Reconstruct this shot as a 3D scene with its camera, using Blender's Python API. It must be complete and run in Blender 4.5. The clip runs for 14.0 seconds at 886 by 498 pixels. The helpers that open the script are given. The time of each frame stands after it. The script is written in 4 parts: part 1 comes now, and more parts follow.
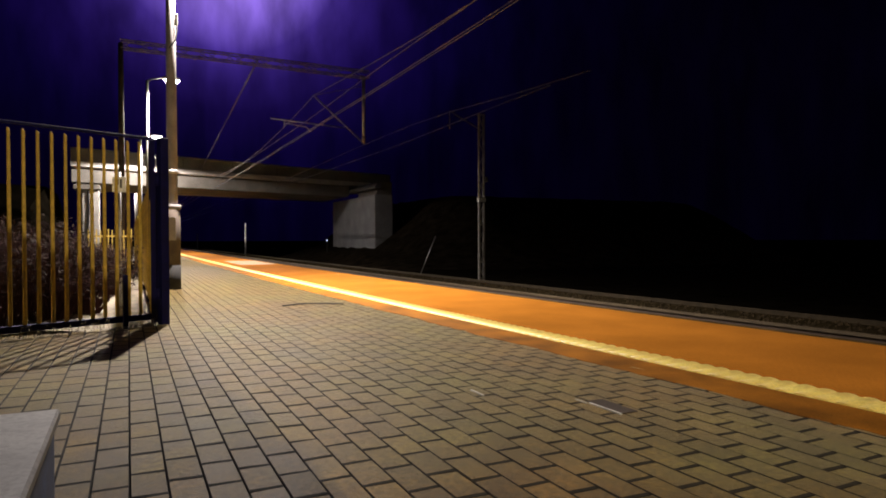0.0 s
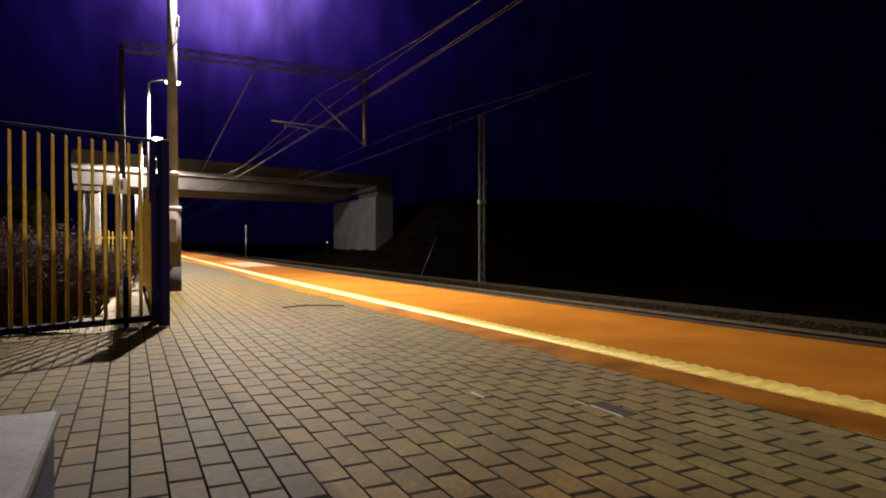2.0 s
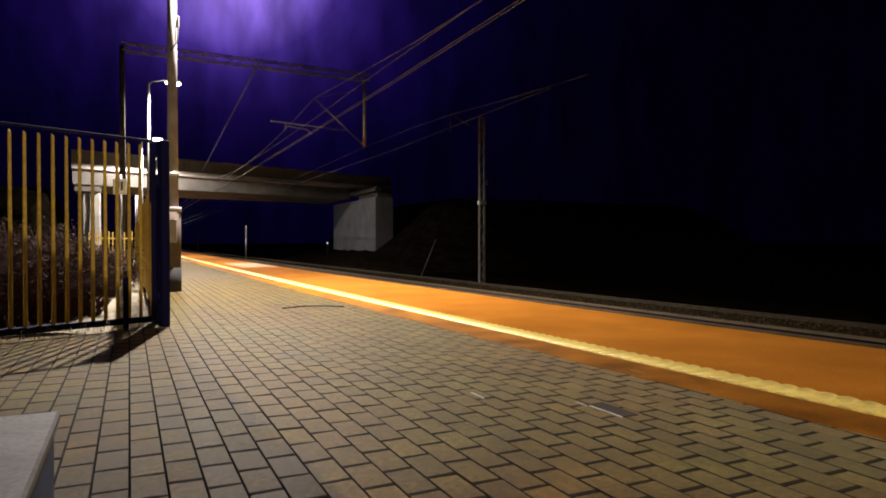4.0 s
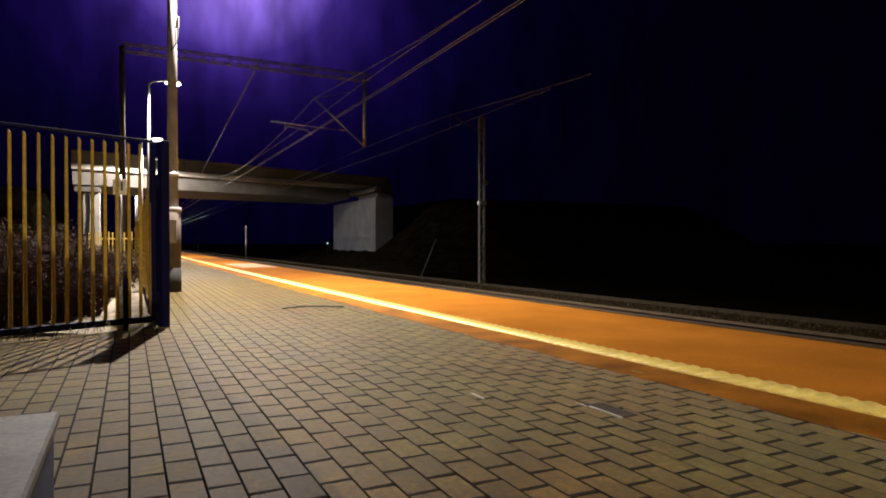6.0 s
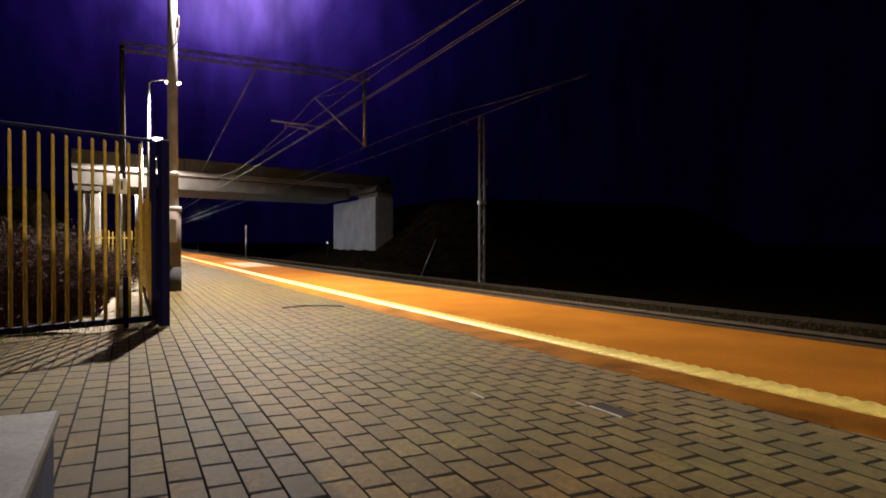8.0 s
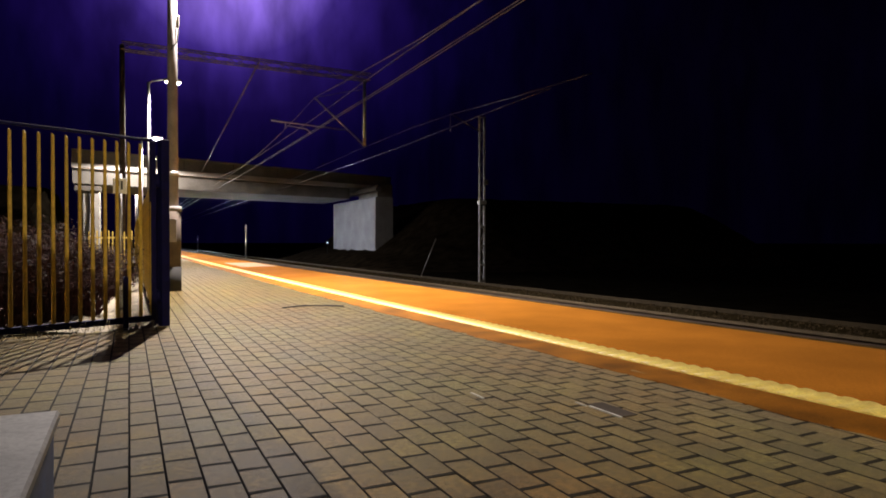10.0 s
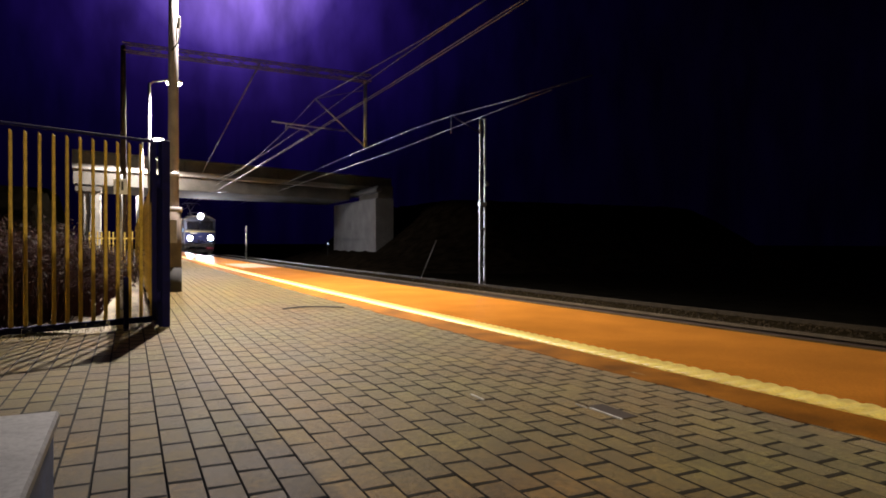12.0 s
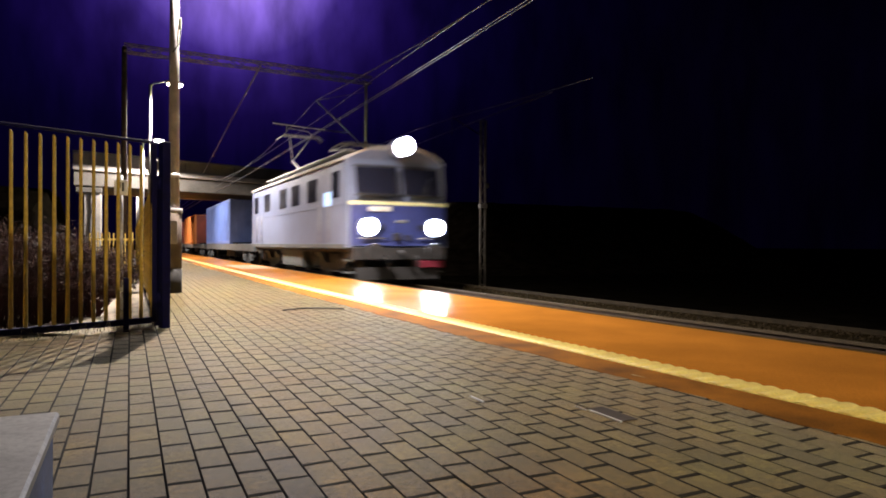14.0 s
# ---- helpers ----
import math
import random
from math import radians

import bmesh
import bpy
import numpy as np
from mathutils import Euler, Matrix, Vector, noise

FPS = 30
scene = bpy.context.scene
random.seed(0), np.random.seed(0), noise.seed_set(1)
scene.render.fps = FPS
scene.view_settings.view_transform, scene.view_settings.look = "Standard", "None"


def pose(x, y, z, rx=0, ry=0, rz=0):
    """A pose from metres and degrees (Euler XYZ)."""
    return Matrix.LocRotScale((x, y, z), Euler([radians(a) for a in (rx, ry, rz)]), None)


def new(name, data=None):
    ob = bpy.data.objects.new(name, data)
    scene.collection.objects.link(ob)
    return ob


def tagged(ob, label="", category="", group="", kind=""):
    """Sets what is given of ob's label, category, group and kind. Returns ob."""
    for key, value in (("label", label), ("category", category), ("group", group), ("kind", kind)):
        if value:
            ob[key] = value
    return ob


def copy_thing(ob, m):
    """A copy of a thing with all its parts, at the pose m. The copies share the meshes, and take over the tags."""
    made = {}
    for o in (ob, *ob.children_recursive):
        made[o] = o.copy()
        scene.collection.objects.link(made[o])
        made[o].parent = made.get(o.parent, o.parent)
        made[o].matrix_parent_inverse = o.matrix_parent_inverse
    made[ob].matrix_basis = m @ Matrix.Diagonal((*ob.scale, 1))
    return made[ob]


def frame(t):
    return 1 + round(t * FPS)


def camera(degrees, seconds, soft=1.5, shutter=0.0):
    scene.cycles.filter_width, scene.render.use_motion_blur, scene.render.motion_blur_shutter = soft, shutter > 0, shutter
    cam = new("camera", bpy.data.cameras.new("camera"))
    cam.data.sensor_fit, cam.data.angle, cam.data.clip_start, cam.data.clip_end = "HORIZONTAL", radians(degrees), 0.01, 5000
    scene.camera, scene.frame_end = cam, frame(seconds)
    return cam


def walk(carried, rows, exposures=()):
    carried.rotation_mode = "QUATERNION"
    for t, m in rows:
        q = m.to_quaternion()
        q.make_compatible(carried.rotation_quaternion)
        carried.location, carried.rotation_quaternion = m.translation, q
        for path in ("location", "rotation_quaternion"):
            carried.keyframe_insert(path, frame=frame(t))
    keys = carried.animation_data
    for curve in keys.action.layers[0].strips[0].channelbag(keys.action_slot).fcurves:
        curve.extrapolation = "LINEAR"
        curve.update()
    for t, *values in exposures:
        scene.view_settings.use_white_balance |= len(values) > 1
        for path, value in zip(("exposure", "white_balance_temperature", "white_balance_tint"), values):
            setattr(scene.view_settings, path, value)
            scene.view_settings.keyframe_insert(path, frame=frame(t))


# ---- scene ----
cam = camera(68.6, 14.0, 1.8, 0.7)

H = 0.85          # eye height over the platform
YAW = 25.8        # the lens points this far to the right of the track
PITCH = 0.55


def aim(down, roll, turn):
    return pose(0, 0, H, 90 - PITCH - down, 0, turn - YAW) @ pose(0, 0, 0, 0, 0, roll)


walk(cam, [
    (0.0, aim(0.279, -0.169, -0.04)), (0.5, aim(0.244, -0.178, -0.037)), (1.0, aim(0.195, -0.181, -0.023)), (1.5, aim(0.136, -0.128, -0.012)),
    (2.0, aim(0.099, -0.088, -0.002)), (3.0, aim(0.046, -0.076, 0.002)), (5.5, aim(0.029, -0.069, -0.004)), (6.5, aim(-0.007, -0.049, -0.007)),
    (7.5, aim(0.027, -0.008, 0.001)), (8.0, aim(0.053, -0.0, -0.003)), (10.5, aim(0.057, 0.014, -0.007)), (11.0, aim(0.029, 0.053, -0.008)),
    (11.5, aim(-0.016, 0.089, 0.008)), (12.0, aim(-0.061, 0.132, 0.026)), (12.5, aim(-0.12, 0.189, 0.041)), (13.0, aim(-0.173, 0.244, 0.045)),
    (13.5, aim(-0.213, 0.286, 0.05)), (14.0, aim(-0.229, 0.294, 0.05))])

# ---- light ----
world = bpy.data.worlds.new("night")
scene.world = world
world.use_nodes = True
wt = world.node_tree
wt.nodes.clear()
w_out = wt.nodes.new("ShaderNodeOutputWorld")
w_bg = wt.nodes.new("ShaderNodeBackground")
w_co = wt.nodes.new("ShaderNodeTexCoord")
w_dot = wt.nodes.new("ShaderNodeVectorMath")
w_dot.operation = "DOT_PRODUCT"
w_dot.inputs[1].default_value = Vector((0.127, 0.904, 0.408)).normalized()
# purple glare of the lamp overhead, painted into the sky colour
w_ramp = wt.nodes.new("ShaderNodeValToRGB")
w_ramp.color_ramp.interpolation = "LINEAR"
e = w_ramp.color_ramp.elements
e[0].position, e[0].color = 0.5, (0.0004, 0.0002, 0.0022, 1)
e[1].position, e[1].color = 1.0, (0.45, 0.27, 0.95, 1)
for at, tone in ((0.80, (0.0005, 0.0002, 0.0028)), (0.88, (0.0006, 0.0002, 0.0048)), (0.93, (0.0011, 0.0004, 0.010)), (0.955, (0.0025, 0.0009, 0.023)),
                 (0.972, (0.006, 0.0023, 0.045)), (0.983, (0.018, 0.0075, 0.105)), (0.989, (0.052, 0.024, 0.24)), (0.9955, (0.20, 0.11, 0.60))):
    e.new(at).color = (*tone, 1)
# noise breaks the painted glare into streaks that fall from the glow
w_map, w_noise, w_rng, w_mul = (wt.nodes.new(n) for n in ("ShaderNodeMapping", "ShaderNodeTexNoise", "ShaderNodeMapRange", "ShaderNodeVectorMath"))
w_map.inputs["Scale"].default_value = (26, 26, 5)
w_noise.inputs["Scale"].default_value, w_noise.inputs["Detail"].default_value = 1.0, 4
w_rng.inputs["From Min"].default_value, w_rng.inputs["From Max"].default_value = 0.3, 0.7
w_rng.inputs["To Min"].default_value, w_rng.inputs["To Max"].default_value = 0.62, 1.38
w_mul.operation = "SCALE"
wt.links.new(w_co.outputs["Generated"], w_map.inputs[0])
wt.links.new(w_map.outputs[0], w_noise.inputs["Vector"])
wt.links.new(w_noise.outputs["Fac"], w_rng.inputs["Value"])
wt.links.new(w_ramp.outputs[0], w_mul.inputs[0])
wt.links.new(w_rng.outputs[0], w_mul.inputs["Scale"])
wt.links.new(w_co.outputs["Generated"], w_dot.inputs[0])
wt.links.new(w_dot.outputs["Value"], w_ramp.inputs[0])
wt.links.new(w_mul.outputs[0], w_bg.inputs[0])
wt.links.new(w_bg.outputs[0], w_out.inputs[0])

LAMP_X, POST_X, LAMP_Z = 1.55, 0.69, 7.0
# the two at negative s are unseen, added to light paving and gate
LAMP_S = (-26, -10.5, 12.2, 27, 42, 52.2, 66, 81)
LAMP_POWER = {-26: 150, -10.5: 4300, 12.2: 12000, 27: 9300, 42: 8800, 52.2: 2400, 66: 5000, 81: 5000}


def lamp_light(s):
    """Cut-off lanterns throw their light downwards; the open bowl at 52.2 and the added lamp at -10.5 throw it wider.
    """
    li = bpy.data.lights.new("street_light", "SPOT")
    li.spot_size, li.spot_blend = (radians(176), 0.1) if s in (52.2, -10.5) else (radians(158 if s == 27 else 142), 0.85)
    li.shadow_soft_size, li.energy, li.color = 0.06, LAMP_POWER[s], (1.0, 0.79, 0.52) if s < 0 else (1.0, 0.885, 0.81)
    ob = new("street_light", li)
    ob.location = (LAMP_X + 0.02, s, LAMP_Z - 0.30)
    return ob


for s_lamp in LAMP_S:
    lamp_light(s_lamp)
scene.view_settings.exposure = 0.0


# ---- materials ----
def mat(name, base, rough=0.6, metal=0.0, var=0.25, scale=8.0, bump=0.2, fine=60.0, emit=0.0, per=0.0, coat=0.0, tint=None, island=0.0, spec=0.5, sheen=0.0, sheen_tint=(1, 1, 1), world_space=False):
    """A surface with stains at one scale and grain at a finer one; per: lightness change from object to object."""
    m = bpy.data.materials.new(name)
    m.use_nodes = True
    nt = m.node_tree
    b = nt.nodes["Principled BSDF"]
    b.inputs["Roughness"].default_value, b.inputs["Metallic"].default_value = rough, metal
    b.inputs["Specular IOR Level"].default_value = spec
    b.inputs["Sheen Weight"].default_value, b.inputs["Sheen Roughness"].default_value = sheen, 0.29
    b.inputs["Sheen Tint"].default_value = (*sheen_tint, 1)
    if emit:
        b.inputs["Base Color"].default_value = (*base, 1)
        b.inputs["Emission Color"].default_value = (*base, 1)
        b.inputs["Emission Strength"].default_value = emit
        return m
    co = nt.nodes.new("ShaderNodeTexCoord")
    n1, n2 = nt.nodes.new("ShaderNodeTexNoise"), nt.nodes.new("ShaderNodeTexNoise")
    n1.inputs["Scale"].default_value, n1.inputs["Detail"].default_value = scale, 5
    n2.inputs["Scale"].default_value, n2.inputs["Detail"].default_value = fine, 3
    src = co.outputs["Object"]
    if world_space:
        src = nt.nodes.new("ShaderNodeNewGeometry").outputs["Position"]
    nt.links.new(src, n1.inputs["Vector"])
    nt.links.new(src, n2.inputs["Vector"])
    ramp = nt.nodes.new("ShaderNodeValToRGB")
    dark = tuple(c * (1 - var) for c in base)
    lite = tuple(min(1, c * (1 + var)) for c in (tint or base))
    ramp.color_ramp.elements[0].position, ramp.color_ramp.elements[1].position = 0.32, 0.68
    ramp.color_ramp.elements[0].color, ramp.color_ramp.elements[1].color = (*dark, 1), (*lite, 1)
    nt.links.new(n1.outputs["Fac"], ramp.inputs[0])
    mul = nt.nodes.new("ShaderNodeMixRGB")
    mul.blend_type = "MULTIPLY"
    mul.inputs[0].default_value = 0.55
    grain = nt.nodes.new("ShaderNodeValToRGB")
    grain.color_ramp.elements[0].position, grain.color_ramp.elements[1].position = 0.3, 0.6
    grain.color_ramp.elements[0].color = (0.55, 0.55, 0.55, 1)
    nt.links.new(n2.outputs["Fac"], grain.inputs[0])
    nt.links.new(ramp.outputs[0], mul.inputs[1])
    nt.links.new(grain.outputs[0], mul.inputs[2])
    col = mul.outputs[0]
    if world_space:
        # broad brown and dark patches of dirt, and sparse pale specks
        n3, n4 = nt.nodes.new("ShaderNodeTexNoise"), nt.nodes.new("ShaderNodeTexNoise")
        n3.inputs["Scale"].default_value, n3.inputs["Detail"].default_value = 0.9, 6
        n4.inputs["Scale"].default_value, n4.inputs["Detail"].default_value = 34, 4
        patch = nt.nodes.new("ShaderNodeValToRGB")
        patch.color_ramp.elements[0].position, patch.color_ramp.elements[1].position = 0.36, 0.64
        patch.color_ramp.elements[0].color, patch.color_ramp.elements[1].color = (1.06, 0.78, 0.58, 1), (0.88, 1.02, 0.84, 1)
        speck = nt.nodes.new("ShaderNodeValToRGB")
        speck.color_ramp.elements[0].position, speck.color_ramp.elements[1].position = 0.42, 0.74
        speck.color_ramp.elements[0].color, speck.color_ramp.elements[1].color = (0.72, 0.70, 0.68, 1), (1.7, 1.6, 1.5, 1)
        for n_tex, ramp_node in ((n3, patch), (n4, speck)):
            nt.links.new(src, n_tex.inputs["Vector"])
            nt.links.new(n_tex.outputs["Fac"], ramp_node.inputs[0])
            m2 = nt.nodes.new("ShaderNodeMixRGB")
            m2.blend_type = "MULTIPLY"
            m2.inputs[0].default_value = 1.0
            nt.links.new(col, m2.inputs[1])
            nt.links.new(ramp_node.outputs[0], m2.inputs[2])
            col = m2.outputs[0]
    if per or island:
        if per:
            info = nt.nodes.new("ShaderNodeObjectInfo")
            rnd = info.outputs["Random"]
        else:
            info = nt.nodes.new("ShaderNodeNewGeometry")
            rnd = info.outputs["Random Per Island"]
        rng = nt.nodes.new("ShaderNodeMapRange")
        amt = per or island
        rng.inputs["To Min"].default_value, rng.inputs["To Max"].default_value = 1 - amt, 1 + amt
        hsv = nt.nodes.new("ShaderNodeHueSaturation")
        nt.links.new(rnd, rng.inputs["Value"])
        nt.links.new(rng.outputs[0], hsv.inputs["Value"])
        nt.links.new(col, hsv.inputs["Color"])
        col = hsv.outputs[0]
    nt.links.new(col, b.inputs["Base Color"])
    rr = nt.nodes.new("ShaderNodeMapRange")
    rr.inputs["To Min"].default_value, rr.inputs["To Max"].default_value = max(0.03, rough - 0.12), min(1, rough + 0.12)
    nt.links.new(n1.outputs["Fac"], rr.inputs["Value"])
    nt.links.new(rr.outputs[0], b.inputs["Roughness"])
    if bump:
        bp = nt.nodes.new("ShaderNodeBump")
        bp.inputs["Strength"].default_value, bp.inputs["Distance"].default_value = bump, 0.004
        nt.links.new(n2.outputs["Fac"], bp.inputs["Height"])
        nt.links.new(bp.outputs[0], b.inputs["Normal"])
    if coat:
        b.inputs["Coat Weight"].default_value, b.inputs["Coat Roughness"].default_value = coat, 0.25
    return m


M_PAVER = mat("paver_concrete", (0.110, 0.080, 0.016), 0.62, scale=3, fine=240, var=0.4, tint=(0.114, 0.090, 0.025), per=0.28, bump=0.4, spec=0.12, sheen=0.88, sheen_tint=(1.0, 0.88, 0.62), world_space=True)
M_PAVER_FAR = mat("paver_concrete_joined", (0.110, 0.080, 0.016), 0.62, scale=3, fine=240, var=0.4, tint=(0.114, 0.090, 0.025), island=0.28, bump=0.4, spec=0.12, sheen=0.88, sheen_tint=(1.0, 0.88, 0.62), world_space=True)
M_JOINT = mat("joint_sand_and_shade", (0.020, 0.016, 0.011), 0.9, fine=200)
M_ORANGE = mat("orange_surface", (0.54, 0.20, 0.024), 0.22, scale=1.2, fine=90, var=0.13, bump=0.25, spec=0.2, sheen=0.3, sheen_tint=(1.0, 0.42, 0.07))
M_ORANGE_EDGE = mat("worn_orange_border", (0.25, 0.095, 0.008), 0.8, spec=0.08, scale=2.5, fine=90, var=0.45, bump=0.3)
M_YELLOW = mat("yellow_tactile", (0.98, 0.74, 0.19), 0.5, scale=6, fine=80, var=0.12, island=0.08, sheen=0.6, sheen_tint=(1.0, 0.76, 0.25))
M_SLAB = mat("dirty_edge_slab", (0.070, 0.046, 0.020), 0.9, scale=4, fine=40, var=0.45, spec=0.0)
M_EDGE = mat("platform_edge_concrete", (0.30, 0.28, 0.25), 0.8)
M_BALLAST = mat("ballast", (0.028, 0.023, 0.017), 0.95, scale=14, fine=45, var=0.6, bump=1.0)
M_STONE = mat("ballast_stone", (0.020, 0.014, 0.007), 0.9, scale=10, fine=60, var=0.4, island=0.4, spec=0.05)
M_RAIL = mat("rail_steel", (0.075, 0.054, 0.028), 0.6, 0.15, scale=5, fine=90)
M_RUST = mat("rusty_rail_web", (0.045, 0.028, 0.018), 0.9)
M_PALE = mat("pale_patch", (0.34, 0.22, 0.12), 0.7, scale=1.5, fine=40, var=0.3)
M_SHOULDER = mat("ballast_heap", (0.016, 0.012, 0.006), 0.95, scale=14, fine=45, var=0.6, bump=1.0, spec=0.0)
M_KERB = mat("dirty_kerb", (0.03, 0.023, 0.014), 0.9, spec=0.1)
M_SLEEPER = mat("sleeper_concrete", (0.12, 0.105, 0.085), 0.85)
# both soils near black: the unlit night is put into their colour
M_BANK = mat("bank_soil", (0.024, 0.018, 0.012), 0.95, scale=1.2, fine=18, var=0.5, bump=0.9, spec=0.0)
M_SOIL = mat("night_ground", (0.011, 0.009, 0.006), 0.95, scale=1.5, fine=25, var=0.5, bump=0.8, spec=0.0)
M_GRASS = mat("dry_grass", (0.10, 0.085, 0.035), 0.9, scale=5, var=0.5, island=0.4)
M_BED = mat("bed_soil", (0.20, 0.17, 0.12), 0.95, scale=4, fine=40, var=0.5, bump=0.9)
M_CONC = mat("bridge_concrete", (0.25, 0.235, 0.21), 0.85, scale=0.7, fine=12, var=0.22, bump=0.3)
M_ABUT = mat("abutment_concrete", (0.37, 0.37, 0.38), 0.85, scale=0.6, fine=10, var=0.18, bump=0.3)
M_CORNICE = mat("pale_cornice", (0.74, 0.71, 0.66), 0.7, scale=1.2, fine=14, var=0.15)
M_POST = mat("spun_concrete", (0.19, 0.172, 0.172), 0.8, scale=4, fine=70, var=0.25, bump=0.4)
M_POSTLOW = mat("stained_post", (0.075, 0.058, 0.047), 0.85, scale=4, fine=70, var=0.3, bump=0.4, spec=0.2)
M_DARKPAINT = mat("dark_post_foot", (0.010, 0.009, 0.009), 0.9, scale=6)
M_GALV = mat("galvanised_steel", (0.42, 0.41, 0.40), 0.45, 0.7, scale=9, fine=80)
M_MASTST = mat("mast_steel", (0.17, 0.16, 0.14), 0.6, 0.4, scale=6, fine=60, var=0.35)
M_BLUEPAINT = mat("dark_blue_paint", (0.004, 0.004, 0.052), 0.7, spec=0.15, scale=12, fine=70, var=0.3)
M_PICKET = mat("yellow_picket_paint", (0.58, 0.40, 0.07), 0.45, scale=14, fine=70, var=0.2, per=0.1)
M_BOX = mat("grey_box_paint", (0.60, 0.60, 0.57), 0.55, scale=5, fine=70, var=0.15)
M_BOXSIDE = mat("blue_box_side", (0.12, 0.19, 0.42), 0.5, scale=6, fine=70, var=0.25)
M_WIRE = mat("copper_wire", (0.14, 0.14, 0.16), 0.55, 0.2, bump=0)
M_INSUL = mat("insulator", (0.30, 0.22, 0.17), 0.3)
M_TWIG = mat("bare_twig", (0.036, 0.014, 0.016), 0.9, fine=60, island=0.35, spec=0.1)
M_LEAF = mat("shrub_leaf", (0.034, 0.020, 0.012), 0.8, island=0.45, spec=0.1)
M_WHITE = mat("white_sign", (0.75, 0.75, 0.72), 0.5, var=0.1)
M_BLACK = mat("black_paint", (0.02, 0.02, 0.02), 0.5)
M_LENS = mat("lamp_lens", (1.0, 0.93, 0.80), emit=40.0)
M_SIGNAL = mat("far_signal_lens", (0.65, 0.78, 1.0), emit=4.0)
M_HEAD = mat("headlight_lens", (0.82, 0.85, 1.0), emit=260.0)
M_BEAM = mat("headlight_filament", (0.80, 0.85, 1.0), emit=2600000.0)
M_LOCO = mat("loco_pale_paint", (0.20, 0.235, 0.36), 0.4, scale=1.4, fine=30, var=0.14, bump=0.05)
M_LOCOBLUE = mat("loco_blue_paint", (0.045, 0.06, 0.22), 0.4, scale=2, fine=30, var=0.2, bump=0.05)
M_LOCOROOF = mat("loco_roof", (0.55, 0.54, 0.55), 0.5, scale=2, fine=30, var=0.25, bump=0.1)
M_STRIPE = mat("loco_cream_stripe", (0.80, 0.78, 0.45), 0.45, scale=3, var=0.08, bump=0.05)
M_GLASS = mat("cab_glass", (0.015, 0.016, 0.03), 0.08, var=0.1, bump=0, spec=0.8)
M_UNDER = mat("underframe_grime", (0.026, 0.025, 0.027), 0.8, scale=5, fine=50, var=0.4)
M_GREYGEAR = mat("bogie_grey", (0.095, 0.108, 0.115), 0.7, scale=5, fine=50, var=0.4)
M_WHEEL = mat("wheel_steel", (0.16, 0.14, 0.12), 0.45, 0.6, scale=8)
M_RED = mat("buffer_beam_red", (0.20, 0.018, 0.04), 0.6, scale=5)
M_CONT_BLUE = mat("container_blue", (0.10, 0.16, 0.42), 0.5, scale=1.2, fine=30, var=0.22, bump=0.1)
M_CONT_ORANGE = mat("container_orange", (0.60, 0.20, 0.05), 0.5, scale=1.2, fine=30, var=0.25, bump=0.1)
M_CONT_RED = mat("container_red", (0.22, 0.045, 0.03), 0.55, scale=1.2, fine=30, var=0.3, bump=0.1)
M_PALEPANE = mat("lit_cab_pane", (0.45, 0.66, 1.0), emit=1.1)


# ---- mesh helpers ----
def add_box(bm, lo, hi, bevel=0.0):
    x0, y0, z0 = lo
    x1, y1, z1 = hi
    v = [bm.verts.new(p) for p in ((x0, y0, z0), (x1, y0, z0), (x1, y1, z0), (x0, y1, z0), (x0, y0, z1), (x1, y0, z1), (x1, y1, z1), (x0, y1, z1))]
    fs = [bm.faces.new([v[i] for i in q]) for q in ((3, 2, 1, 0), (4, 5, 6, 7), (0, 1, 5, 4), (1, 2, 6, 5), (2, 3, 7, 6), (3, 0, 4, 7))]
    if bevel:
        ed = list({ed for q in fs for ed in q.edges})
        bmesh.ops.bevel(bm, geom=ed, offset=bevel, segments=1, affect="EDGES")
    return bm


def add_tube(bm, a, b, r0, r1=None, seg=10, caps=True):
    """A round bar from a to b."""
    a, b = Vector(a), Vector(b)
    r1 = r0 if r1 is None else r1
    d = (b - a).normalized()
    u = d.orthogonal().normalized()
    w = d.cross(u)
    rings = []
    for p, r in ((a, r0), (b, r1)):
        rings.append([bm.verts.new(p + r * (math.cos(k) * u + math.sin(k) * w)) for k in [2 * math.pi * i / seg for i in range(seg)]])
    for i in range(seg):
        j = (i + 1) % seg
        q = bm.faces.new((rings[0][i], rings[0][j], rings[1][j], rings[1][i]))
        q.smooth = seg > 6
    if caps:
        bm.faces.new(rings[0][::-1])
        bm.faces.new(rings[1])
    return bm


def add_path(bm, pts, r, seg=8):
    """One bent bar through the points."""
    pts = [Vector(p) for p in pts]
    rings = []
    u = (pts[1] - pts[0]).orthogonal().normalized()
    for i, p in enumerate(pts):
        d = (pts[min(i + 1, len(pts) - 1)] - pts[max(i - 1, 0)]).normalized()
        u = (u - d * u.dot(d)).normalized()
        w = d.cross(u)
        rings.append([bm.verts.new(p + r * (math.cos(k) * u + math.sin(k) * w)) for k in [2 * math.pi * q / seg for q in range(seg)]])
    for a, b in zip(rings, rings[1:]):
        for i in range(seg):
            j = (i + 1) % seg
            bm.faces.new((a[i], a[j], b[j], b[i])).smooth = True
    bm.faces.new(rings[0][::-1])
    bm.faces.new(rings[-1])
    return bm


